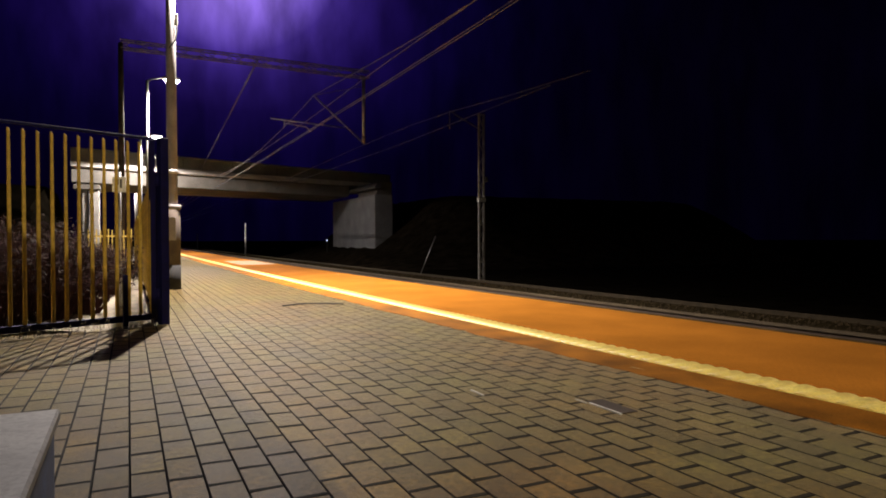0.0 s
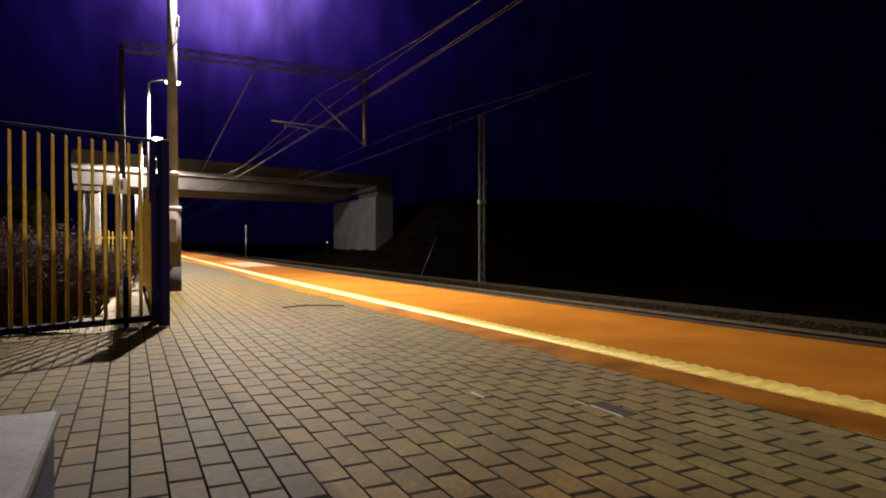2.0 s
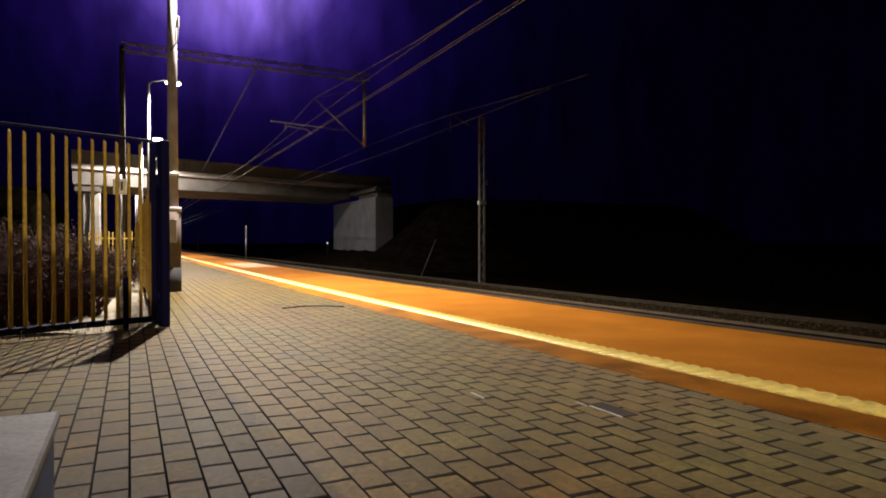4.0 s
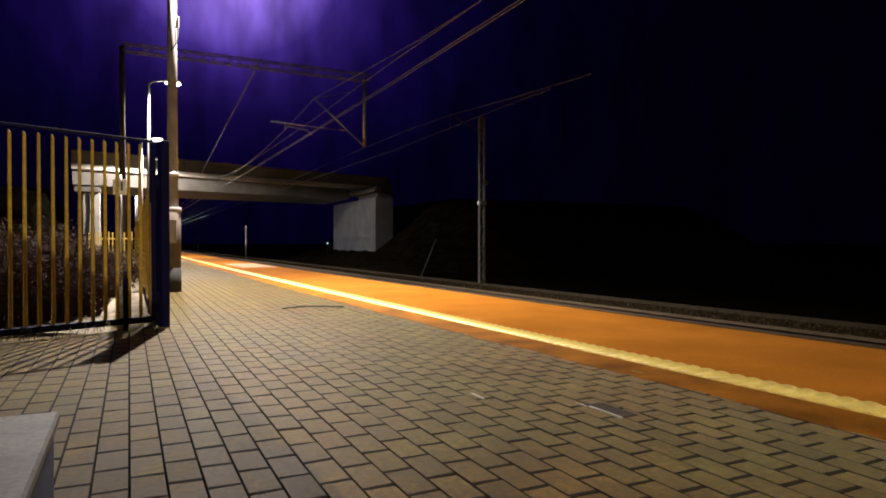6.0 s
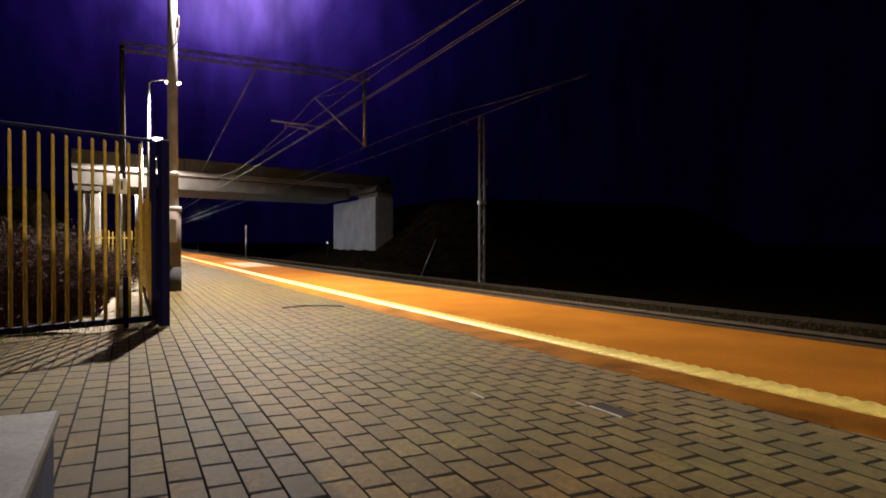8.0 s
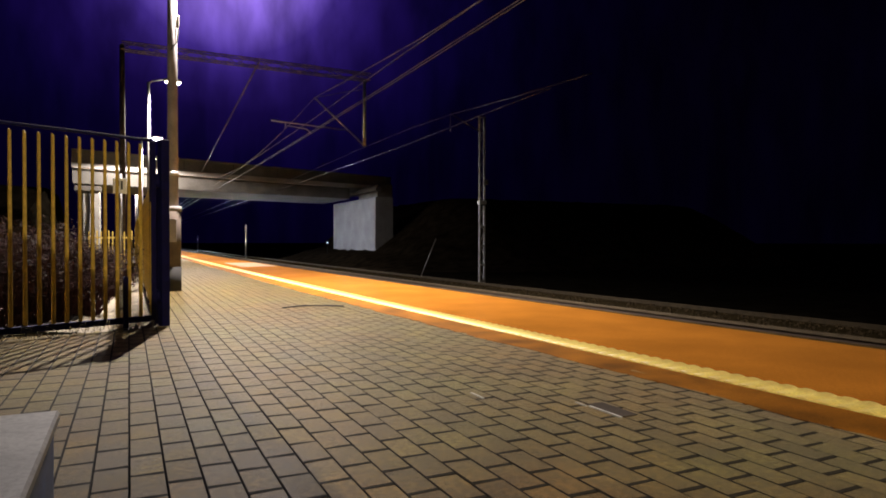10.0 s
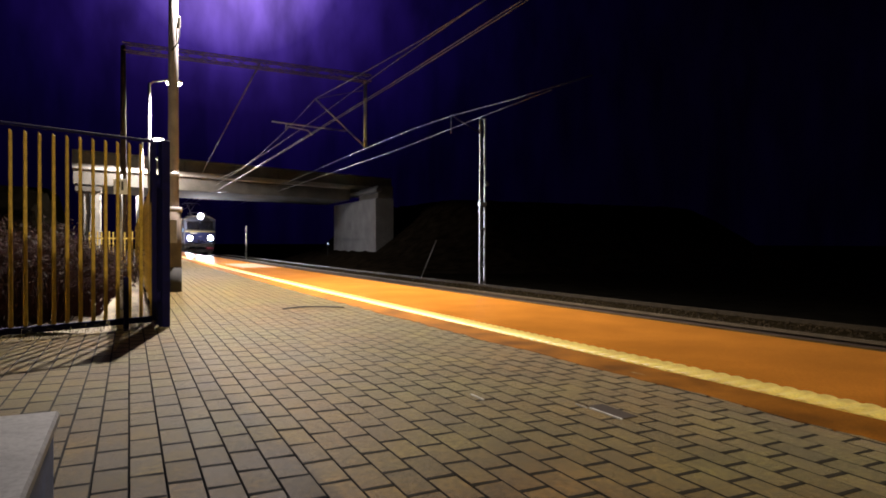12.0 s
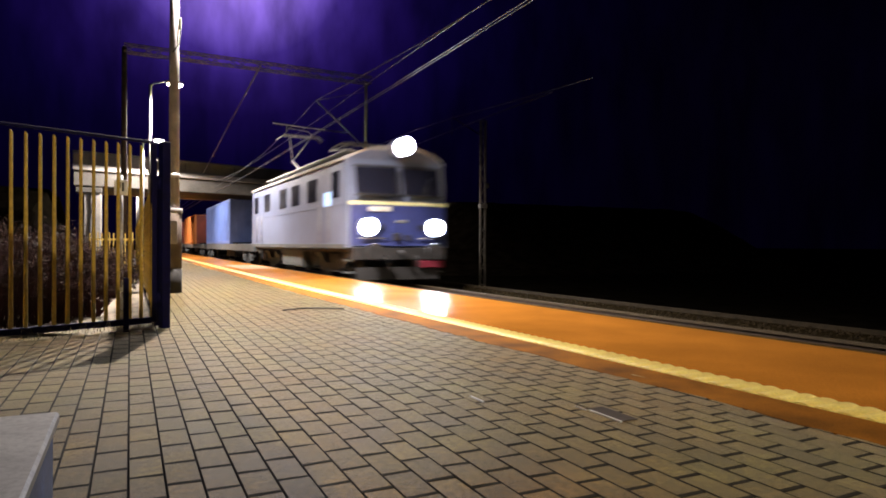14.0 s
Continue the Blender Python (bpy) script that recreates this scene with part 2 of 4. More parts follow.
def add_prism(bm, outline, y0, y1):
    """An outline of (x, z) drawn out from y0 to y1."""
    a = [bm.verts.new((x, y0, z)) for x, z in outline]
    b = [bm.verts.new((x, y1, z)) for x, z in outline]
    n = len(outline)
    bm.faces.new(a)
    bm.faces.new(b[::-1])
    for i in range(n):
        j = (i + 1) % n
        bm.faces.new((a[j], a[i], b[i], b[j]))
    return bm


def mesh_of(name, bm, material):
    bmesh.ops.recalc_face_normals(bm, faces=bm.faces)
    me = bpy.data.meshes.new(name)
    bm.to_mesh(me)
    bm.free()
    me.materials.append(material)
    return me


def part(name, bm, material, parent=None, label="", m=None):
    ob = new(name, mesh_of(name, bm, material))
    if parent is not None:
        ob.parent = parent
    if m is not None:
        ob.matrix_basis = m
    if label:
        tagged(ob, label)
    return ob


def boxp(name, lo, hi, material, parent=None, label="", bevel=0.0):
    return part(name, add_box(bmesh.new(), lo, hi, bevel), material, parent, label)


def tubep(name, a, b, r, material, parent=None, label="", r1=None, seg=12):
    return part(name, add_tube(bmesh.new(), a, b, r, r1, seg), material, parent, label)


def thing(name, m, label, category, group="", kind=""):
    ob = new(name)
    ob.empty_display_size = 0.2
    ob.matrix_basis = m
    return tagged(ob, label, category, group, kind)


# ---- plan: the line eases out of a slight curve near the eye ----
def edge_x(s):
    return 4.75 + 0.95 * math.exp(-max(s, -3) / 14)


def yellow_x(s):
    return 2.86 + 0.62 * math.exp(-max(s, -3) / 14)


def track_x(s):
    return edge_x(s) + 1.60


PLAT = 0.27       # platform over rail head
STEPS = [-40, -30, -20, -12, -6] + [i * 1.0 for i in range(-3, 20)] + [20, 23, 26, 30, 35, 40, 50, 60, 80, 110, 150, 200, 260, 330, 420, 520]


def strip(bm, fa, fb, z, steps, thick=0.0):
    """A ribbon along the line between two offsets, with a thickness downwards."""
    rows = []
    for s in steps:
        a, b = fa(s), fb(s)
        rows.append([bm.verts.new(p) for p in ((a, s, z), (b, s, z), (b, s, z - thick), (a, s, z - thick))])
    for p, q in zip(rows, rows[1:]):
        for i in range(4 if thick else 1):
            j = (i + 1) % 4
            bm.faces.new((p[i], p[j], q[j], q[i]))
    if thick:
        bm.faces.new(rows[0])
        bm.faces.new(rows[-1][::-1])
    return bm


PLATFORM_END = 95.0
PSTEPS = [s for s in STEPS if s < PLATFORM_END] + [PLATFORM_END]


def build_ground():
    """One sheet, with the ballast bed low and a bank at the far side."""
    bm = bmesh.new()
    xs = [-900, -200, -60, -20, 9.0, 10.5, 14.5, 22, 40, 120, 900]
    zs = [-0.6, -0.6, -0.6, -0.6, -0.62, -1.0, -1.2, -1.2, -1.2, -1.2, -1.2]
    ss = [-900, -200, -60, -20, 0, 10, 20, 30, 40, 60, 90, 140, 260, 520, 1500]
    grid = [[bm.verts.new((x, s, z)) for x, z in zip(xs, zs)] for s in ss]
    for p, q in zip(grid, grid[1:]):
        for i in range(len(xs) - 1):
            bm.faces.new((p[i], p[i + 1], q[i + 1], q[i]))
    tagged(part("ground", bm, M_SOIL), "rough ground beside the railway, coloured night-dark", "ground", kind="structure")


def build_platform():
    top = part("platform", strip(bmesh.new(), lambda s: -6.0, lambda s: edge_x(s) - 0.5, -0.06, PSTEPS, 0.8), M_JOINT)
    tagged(top, "long low railway platform bedded in dark sand", "platform", kind="structure")
    part("edge_slab", strip(bmesh.new(), lambda s: edge_x(s) - 0.5, edge_x, -0.004, PSTEPS, 0.16), M_SLAB, top)
    part("edge_wall", strip(bmesh.new(), lambda s: edge_x(s) - 0.5, lambda s: edge_x(s) - 0.12, -0.17, PSTEPS, 0.7), M_EDGE, top)
    fine = [-8 + 0.06 * i for i in range(640)] + [s for s in PSTEPS if s > 30.4]
    orange = part("orange_strip", strip(bmesh.new(), lambda s: yellow_x(s) + 0.128, lambda s: edge_x(s) - 0.17 + 0.008 * noise.noise((s * 3, 1, 5)), 0.004, fine, 0.03), M_ORANGE)
    tagged(orange, "orange surfaced danger strip along the platform edge", "pavement", kind="structure")
    border = part("orange_border", strip(bmesh.new(), lambda s: yellow_x(s) - 0.48 + 0.05 * noise.noise((s * 1.3, 0, 2)) + 0.035 * noise.noise((s * 7, 3, 0)), lambda s: yellow_x(s) - 0.128, 0.002, fine, 0.03), M_ORANGE_EDGE)
    tagged(border, "worn dusty orange border beside the yellow line", "pavement", kind="structure")
    line = part("yellow_line", strip(bmesh.new(), lambda s: yellow_x(s) - 0.126, lambda s: yellow_x(s) + 0.126, 0.002, PSTEPS, 0.03), M_YELLOW)
    tagged(line, "bright yellow ribbed tactile warning line", "tactile paving", kind="structure")
    bm = bmesh.new()
    s = -0.5
    while s < 22:
        x = yellow_x(s)
        # one rounded bar across the line
        arc = [(s + 0.108 * k / 6, 0.001 + 0.010 * math.sin(math.pi * k / 6) ** 0.8) for k in range(7)]
        ends = [[bm.verts.new((x + d, y, z)) for y, z in arc] for d in (-0.122, 0.122)]
        for k in range(6):
            bm.faces.new((ends[0][k], ends[1][k], ends[1][k + 1], ends[0][k + 1])).smooth = True
        bm.faces.new(ends[0])
        bm.faces.new(ends[1][::-1])
        s += 0.115
    tagged(part("tactile_ribs", bm, M_YELLOW, line), kind="stuff")
    patch = part("pale_strip_patch", strip(bmesh.new(), lambda s: yellow_x(s) + 0.5, lambda s: edge_x(s) - 0.25, 0.007, [23.0, 24, 25, 26, 27.5], 0.012), M_PALE)
    tagged(patch, "pale patch across the orange strip", "pavement", kind="structure")
    # paving beyond the reach of single pavers
    far = part("far_paving", strip(bmesh.new(), lambda s: 0.28, lambda s: yellow_x(s) - 0.46, -0.002, [s for s in PSTEPS if s >= 30], 0.03), M_PAVER_FAR)
    tagged(far, "grey paving of the far platform", "pavement", kind="structure")
    return top


def build_track():
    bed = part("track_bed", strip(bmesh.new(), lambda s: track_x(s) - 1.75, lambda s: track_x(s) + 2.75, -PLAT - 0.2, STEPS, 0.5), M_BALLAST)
    tagged(bed, "dark stone ballast bed of the track", "ballast", kind="structure")
    for off in (-0.75, 0.75):
        r = part("rail", strip(bmesh.new(), lambda s: track_x(s) + off - 0.036, lambda s: track_x(s) + off + 0.036, -PLAT, STEPS, 0.035), M_RAIL)
        tagged(r, "worn steel rail fixed on concrete sleepers", "rail", "rails of the track")
        part("web", strip(bmesh.new(), lambda s: track_x(s) + off - 0.012, lambda s: track_x(s) + off + 0.012, -PLAT - 0.035, STEPS, 0.105), M_RUST, r)
        part("foot", strip(bmesh.new(), lambda s: track_x(s) + off - 0.07, lambda s: track_x(s) + off + 0.07, -PLAT - 0.14, STEPS, 0.03), M_RUST, r)
    me = mesh_of("sleeper", add_box(bmesh.new(), (-1.25, -0.13, -0.2), (1.25, 0.13, 0.0), 0.02), M_SLEEPER)
    s = -1.5
    while s < 70:
        ob = tagged(new("sleeper", me), "grey concrete sleeper under the rails", "sleeper", "sleepers of the track")
        ob.matrix_basis = pose(track_x(s), s, -PLAT - 0.165)
        s += 0.6
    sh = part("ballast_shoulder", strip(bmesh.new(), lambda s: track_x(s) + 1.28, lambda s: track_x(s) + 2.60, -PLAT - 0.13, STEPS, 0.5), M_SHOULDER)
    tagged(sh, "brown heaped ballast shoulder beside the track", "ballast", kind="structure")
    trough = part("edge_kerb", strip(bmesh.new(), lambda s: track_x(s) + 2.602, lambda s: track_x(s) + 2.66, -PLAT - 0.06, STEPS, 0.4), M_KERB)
    tagged(trough, "thin dirty concrete kerb beyond the ballast shoulder", "kerb", kind="structure")
    # loose stones on the shoulder
    bm = bmesh.new()
    rng = random.Random(5)
    for _ in range(8000):
        s = -1 + 36 * rng.random() ** 1.6
        x = track_x(s) + rng.uniform(-1.7, 2.58)
        r = rng.uniform(0.02, 0.045)
        z = -PLAT - (0.2 if x < track_x(s) + 1.28 else 0.132)
        p = [Vector((rng.uniform(-1, 1), rng.uniform(-1, 1), rng.uniform(0.2, 1))).normalized() * r * rng.uniform(0.7, 1.2) for _ in range(4)]
        c = Vector((x, s, z))
        v = [bm.verts.new(c + q) for q in (Vector((r, 0, 0)), Vector((-r * 0.6, r * 0.8, 0)), Vector((-r * 0.6, -r * 0.8, 0)), Vector((p[0].x * 0.4, p[0].y * 0.4, r)))]
        for q in ((0, 1, 3), (1, 2, 3), (2, 0, 3)):
            bm.faces.new([v[i] for i in q])
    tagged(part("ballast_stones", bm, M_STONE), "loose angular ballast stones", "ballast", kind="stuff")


def lamp_post(s, first=False):
    p = thing("street_lamp", pose(POST_X, s, 0), "tall concrete lamp post with a side arm on the platform", "street lamp", "platform lamps")
    if first:
        part("base", add_tube(add_tube(bmesh.new(), (0, 0, -0.05), (0, 0, 0.42), 0.135, 0.135, 20), (0, 0, 0.42), (0, 0, 0.425), 0.13, 0.13, 20), M_DARKPAINT, p, "black painted foot")
        tubep("lower_shaft", (0, 0, 0.42), (0, 0, 1.42), 0.13, M_POSTLOW, p, "stained lower shaft", seg=20)
        tubep("collar", (0, 0, 1.38), (0, 0, 1.47), 0.142, M_POST, p, "pale collar", seg=20)
        tubep("shaft", (0, 0, 1.47), (0, 0, 6.9), 0.092, M_POST, p, r1=0.07, seg=20)
        boxp("service_door", (-0.06, -0.137, 0.85), (0.05, -0.10, 1.25), M_POST, p, bevel=0.006)
        tubep("clamp_band", (0, 0, 2.0), (0, 0, 2.07), 0.10, M_GALV, p, seg=20)
        boxp("bracket", (0.06, -0.12, 4.55), (0.11, -0.07, 4.75), M_GALV, p, bevel=0.01)
        part("cable", add_path(bmesh.new(), [(0.08, -0.05, 4.7), (0.095, -0.06, 4.5), (0.07, -0.09, 4.3), (-0.03, -0.10, 4.15)], 0.012), M_BLACK, p)
    else:
        tubep("shaft", (0, 0, -0.05), (0, 0, 6.9), 0.085, M_GALV, p, r1=0.05, seg=14)
        tubep("collar", (0, 0, 0.9), (0, 0, 0.98), 0.10, M_GALV, p)
    dx = LAMP_X - POST_X
    part("arm", add_path(bmesh.new(), [(0, 0, 6.8), (0.12, 0, 6.95), (dx - 0.28, 0, 7.06)], 0.028), M_GALV, p)
    bm = add_box(bmesh.new(), (dx - 0.32, -0.14, 6.99), (dx + 0.30, 0.14, 7.09), 0.03)
    part("lamp_head", bm, M_GALV, p)
    bm = bmesh.new()
    bmesh.ops.create_uvsphere(bm, u_segments=20, v_segments=12, radius=1.0)
    bmesh.ops.transform(bm, matrix=pose(dx, 0, 6.99) @ Matrix.Diagonal((0.28, 0.16, 0.14, 1)), verts=bm.verts)
    bmesh.ops.delete(bm, geom=[v for v in bm.verts if v.co.z > 7.0], context="VERTS")
    for q in bm.faces:
        q.smooth = True
    part("lens", bm, M_LENS, p, "glowing white lens")
    return p


def build_lamps():
    for s in LAMP_S:
        lamp_post(s, first=abs(s - 12.2) < 1)


def build_gate():
    """The fence leaf across the planting bed, from its post at (0.32, 7.17)."""
    a, b = Vector((0.32, 7.17, 0)), Vector((-2.0, 6.10, 0))
    d = (b - a).normalized()
    ang = math.degrees(math.atan2(d.y, d.x))
    g = thing("fence_gate", pose(a.x, a.y, 0, 0, 0, ang), "steel picket gate with yellow bars in a dark blue frame", "gate")
    n = (b - a).length
    tall = 1.885
    boxp("gate_post", (-0.04, -0.045, -0.05), (0.045, 0.045, tall), M_BLUEPAINT, g, "dark blue square post", 0.006)
    boxp("hinge_stile", (0.09, -0.025, 0.07), (0.14, 0.025, tall - 0.03), M_BLUEPAINT, g, bevel=0.005)
    boxp("bottom_rail", (0.14, -0.025, 0.06), (n, 0.025, 0.12), M_BLUEPAINT, g, bevel=0.005)
    boxp("top_rail", (0.14, -0.02, tall - 0.035), (n, 0.02, tall - 0.008), M_BLUEPAINT, g, bevel=0.005)
    # dark upright bar put in for a narrow shadow at the gate
    boxp("shadow_bar", (0.385, 0.028, 0.0), (0.43, 0.06, 0.52), M_BLUEPAINT, g, "dark bar standing for a shadow", 0.005)
    part("hinge", add_tube(bmesh.new(), (0.065, 0, 0.25), (0.065, 0, 0.37), 0.03), M_BLUEPAINT, g)
    part("hinge", add_tube(bmesh.new(), (0.065, 0, 1.4), (0.065, 0, 1.52), 0.03), M_BLUEPAINT, g)
    bm = add_box(bmesh.new(), (-0.016, -0.012, 0.12), (0.016, 0.012, tall - 0.075), 0.004)
    bmesh.ops.translate(bm, verts=[v for v in bm.verts if v.co.z > 1 and v.co.x > 0], vec=(-0.006, 0, 0.012))
    bmesh.ops.translate(bm, verts=[v for v in bm.verts if v.co.z > 1 and v.co.x < 0], vec=(0.004, 0, -0.006))
    me = mesh_of("picket", bm, M_PICKET)
    x = 0.128
    while x < n:
        ob = new("picket", me)
        ob.parent = g
        ob.matrix_basis = pose(x, 0, 0)
        x += 0.112
    return g


def build_fence():
    """The fence that runs along the platform from the gate post."""
    tall = 1.5
    pk = mesh_of("picket", add_box(bmesh.new(), (-0.012, -0.016, 0.14), (0.012, 0.016, tall), 0.004), M_PICKET)
    f = thing("platform_fence", pose(0.26, 7.4, 0), "yellow steel picket fence with dark blue posts along the platform", "fence")
    for k in range(9):
        s0 = k * 2.5
        boxp("post", (-0.03, s0 - 0.03, -0.05), (0.03, s0 + 0.03, tall + 0.06), M_BLUEPAINT, f, bevel=0.005)
        for z in (0.14, tall - 0.12):
            boxp("rail", (-0.018, s0 + 0.03, z), (0.018, s0 + 2.47, z + 0.05), M_BLUEPAINT, f)
        for i in range(20):
            ob = new("picket", pk)
            ob.parent = f
            ob.matrix_basis = pose(-0.03, s0 + 0.14 + i * 0.118, 0)


def build_garden_fence():
    """A low fence that closes the planting bed farther down."""
    f = thing("garden_fence", pose(-1.0, 20.0, 0), "low weathered yellow picket fence across the planting bed", "fence")
    bars = mesh_of("picket", add_box(bmesh.new(), (-0.016, -0.01, 0.03), (0.016, 0.01, 1.17), 0.004), M_PICKET)
    for z in (0.18, 0.95):
        boxp("rail", (0.0, 0.012, z), (1.2, 0.035, z + 0.04), M_PICKET, f)
    for i in range(13):
        ob = new("picket", bars)
        ob.parent = f
        ob.matrix_basis = pose(0.03 + i * 0.095, 0, -0.03 + 0.012 * ((i * 7) % 3))


def build_bed():
    bm = bmesh.new()
    rng = random.Random(3)
    nx, ns = 26, 60
    g = []
    for j in range(ns + 1):
        row = []
        for i in range(nx + 1):
            x, s = 0.2 - 6.2 * i / nx, 6.9 + 30 * (j / ns) ** 1.5
            row.append(bm.verts.new((x, s, 0.012 + 0.05 * noise.noise((x * 1.7, s * 1.7, 0)) * (i > 0) + 0.02 * rng.random())))
        g.append(row)
    for p, q in zip(g, g[1:]):
        for i in range(nx):
            bm.faces.new((p[i + 1], p[i], q[i], q[i + 1]))
    tagged(part("planting_bed", bm, M_BED), "sandy soil of the planting bed behind the fence", "soil", kind="structure")


def shrub(x, s, tall, wide, seed, twigs=210, leaves=1100):
    rng = random.Random(seed)
    p = thing("shrub", pose(x, s, 0), "dark bare shrub with reddish twigs behind the fence", "shrub", "shrubs in the bed")
    tw, lf = bmesh.new(), bmesh.new()
    tips = []
    for _ in range(twigs):
        a = rng.uniform(0, 2 * math.pi)
        r = wide * math.sqrt(rng.random())
        b0 = Vector((r * 0.35 * math.cos(a), r * 0.35 * math.sin(a), 0))
        top = tall * rng.uniform(0.5, 1.08) * (1 - 0.25 * (r / wide) ** 2)
        p1 = b0 + Vector((r * 0.4 * math.cos(a), r * 0.4 * math.sin(a), top * 0.55)) + Vector((rng.gauss(0, 0.04), rng.gauss(0, 0.04), 0))
        p2 = Vector((r * math.cos(a), r * math.sin(a), top)) + Vector((rng.gauss(0, 0.06), rng.gauss(0, 0.06), 0))
        add_tube(tw, b0, p1, 0.006, 0.004, 4, False)
        add_tube(tw, p1, p2, 0.004, 0.0015, 4, False)
        for _k in range(5):
            t = rng.uniform(0.1, 1)
            q = p1.lerp(p2, t)
            e2 = q + Vector((rng.gauss(0, 0.09), rng.gauss(0, 0.09), rng.uniform(0.02, 0.14)))
            add_tube(tw, q, e2, 0.0025, 0.001, 3, False)
            tips += [q, e2]
    for _ in range(leaves):
        c = rng.choice(tips) + Vector((rng.gauss(0, 0.03), rng.gauss(0, 0.03), rng.gauss(0, 0.03)))
        u = Vector((rng.gauss(0, 1), rng.gauss(0, 1), rng.gauss(0, 1))).normalized()
        v = u.orthogonal().normalized()
        L, w = rng.uniform(0.015, 0.035), rng.uniform(0.006, 0.012)
        q = [lf.verts.new(c + d) for d in (-u * L, v * w, u * L, -v * w)]
        lf.faces.new(q)
    tagged(part("twig_tangle", tw, M_TWIG, p), kind="stuff")
    tagged(part("leaf_mass", lf, M_LEAF, p, "small withered leaves"), kind="stuff")
    return p


def build_tufts():
    """Dry blades and twig ends that stick out under the gate."""
    rng = random.Random(17)
    bm = bmesh.new()
    for _ in range(420):
        t = rng.random()
        x, s = 0.25 - 2.3 * t, 7.2 - 1.07 * t + rng.uniform(-0.16, 0.25)
        if rng.random() < 0.4 * (1 - t):
            continue
        L, a = rng.uniform(0.04, 0.16), rng.uniform(0, 2 * math.pi)
        lean = rng.uniform(0.3, 1.1)
        p0 = Vector((x, s, 0.005))
        p1 = p0 + Vector((math.cos(a) * L * 0.4 * lean, math.sin(a) * L * 0.4 * lean, L * 0.7))
        p2 = p0 + Vector((math.cos(a) * L * lean, math.sin(a) * L * lean, L * rng.uniform(0.2, 0.8)))
        add_path(bm, [p0, p1, p2], 0.0016, 3)
    tagged(part("dry_grass", bm, M_GRASS), "dry grass and twig ends under the gate", "grass", kind="stuff")


def build_shrubs():
    rng = random.Random(11)
    for i, (x, s, t, w) in enumerate([(-1.15, 7.5, 1.0, 0.55), (-0.75, 7.9, 0.95, 0.5), (-1.5, 8.3, 1.1, 0.6), (-0.45, 8.6, 0.85, 0.4),
                                      (-1.0, 8.9, 1.05, 0.6), (-0.60, 9.4, 0.8, 0.3), (-0.7, 9.9, 0.95, 0.5), (-0.25, 11.4, 0.8, 0.35),
                                      (-1.7, 10.6, 1.1, 0.7), (-1.0, 12.0, 1.0, 0.5)]):
        shrub(x, s, t, w, 20 + i)


def build_box():
    b = thing("equipment_box", pose(-0.15, 1.79, 0), "grey topped metal box with dark blue sides on the paving", "box")
    boxp("body", (-0.55, -0.95, 0.0), (-0.012, -0.012, 0.42), M_BOXSIDE, b, "dark blue side", 0.006)
    boxp("lid", (-0.57, -0.97, 0.422), (0.0, 0.0, 0.45), M_BOX, b, "pale grey worn lid", 0.006)


def build_shadow_wall():
    """An unseen wall added behind the eye, its top cut to shade the lower pickets."""
    bm = add_prism(bmesh.new(), [(-1.8, 0.002), (0.85, 0.002), (0.85, 3.10), (-0.5, 3.69), (-1.8, 3.12)], -0.82, -0.70)
    tagged(part("wall_shadow", bm, M_EDGE), "plain grey unseen wall added to shade the gate pickets", "wall", kind="structure")


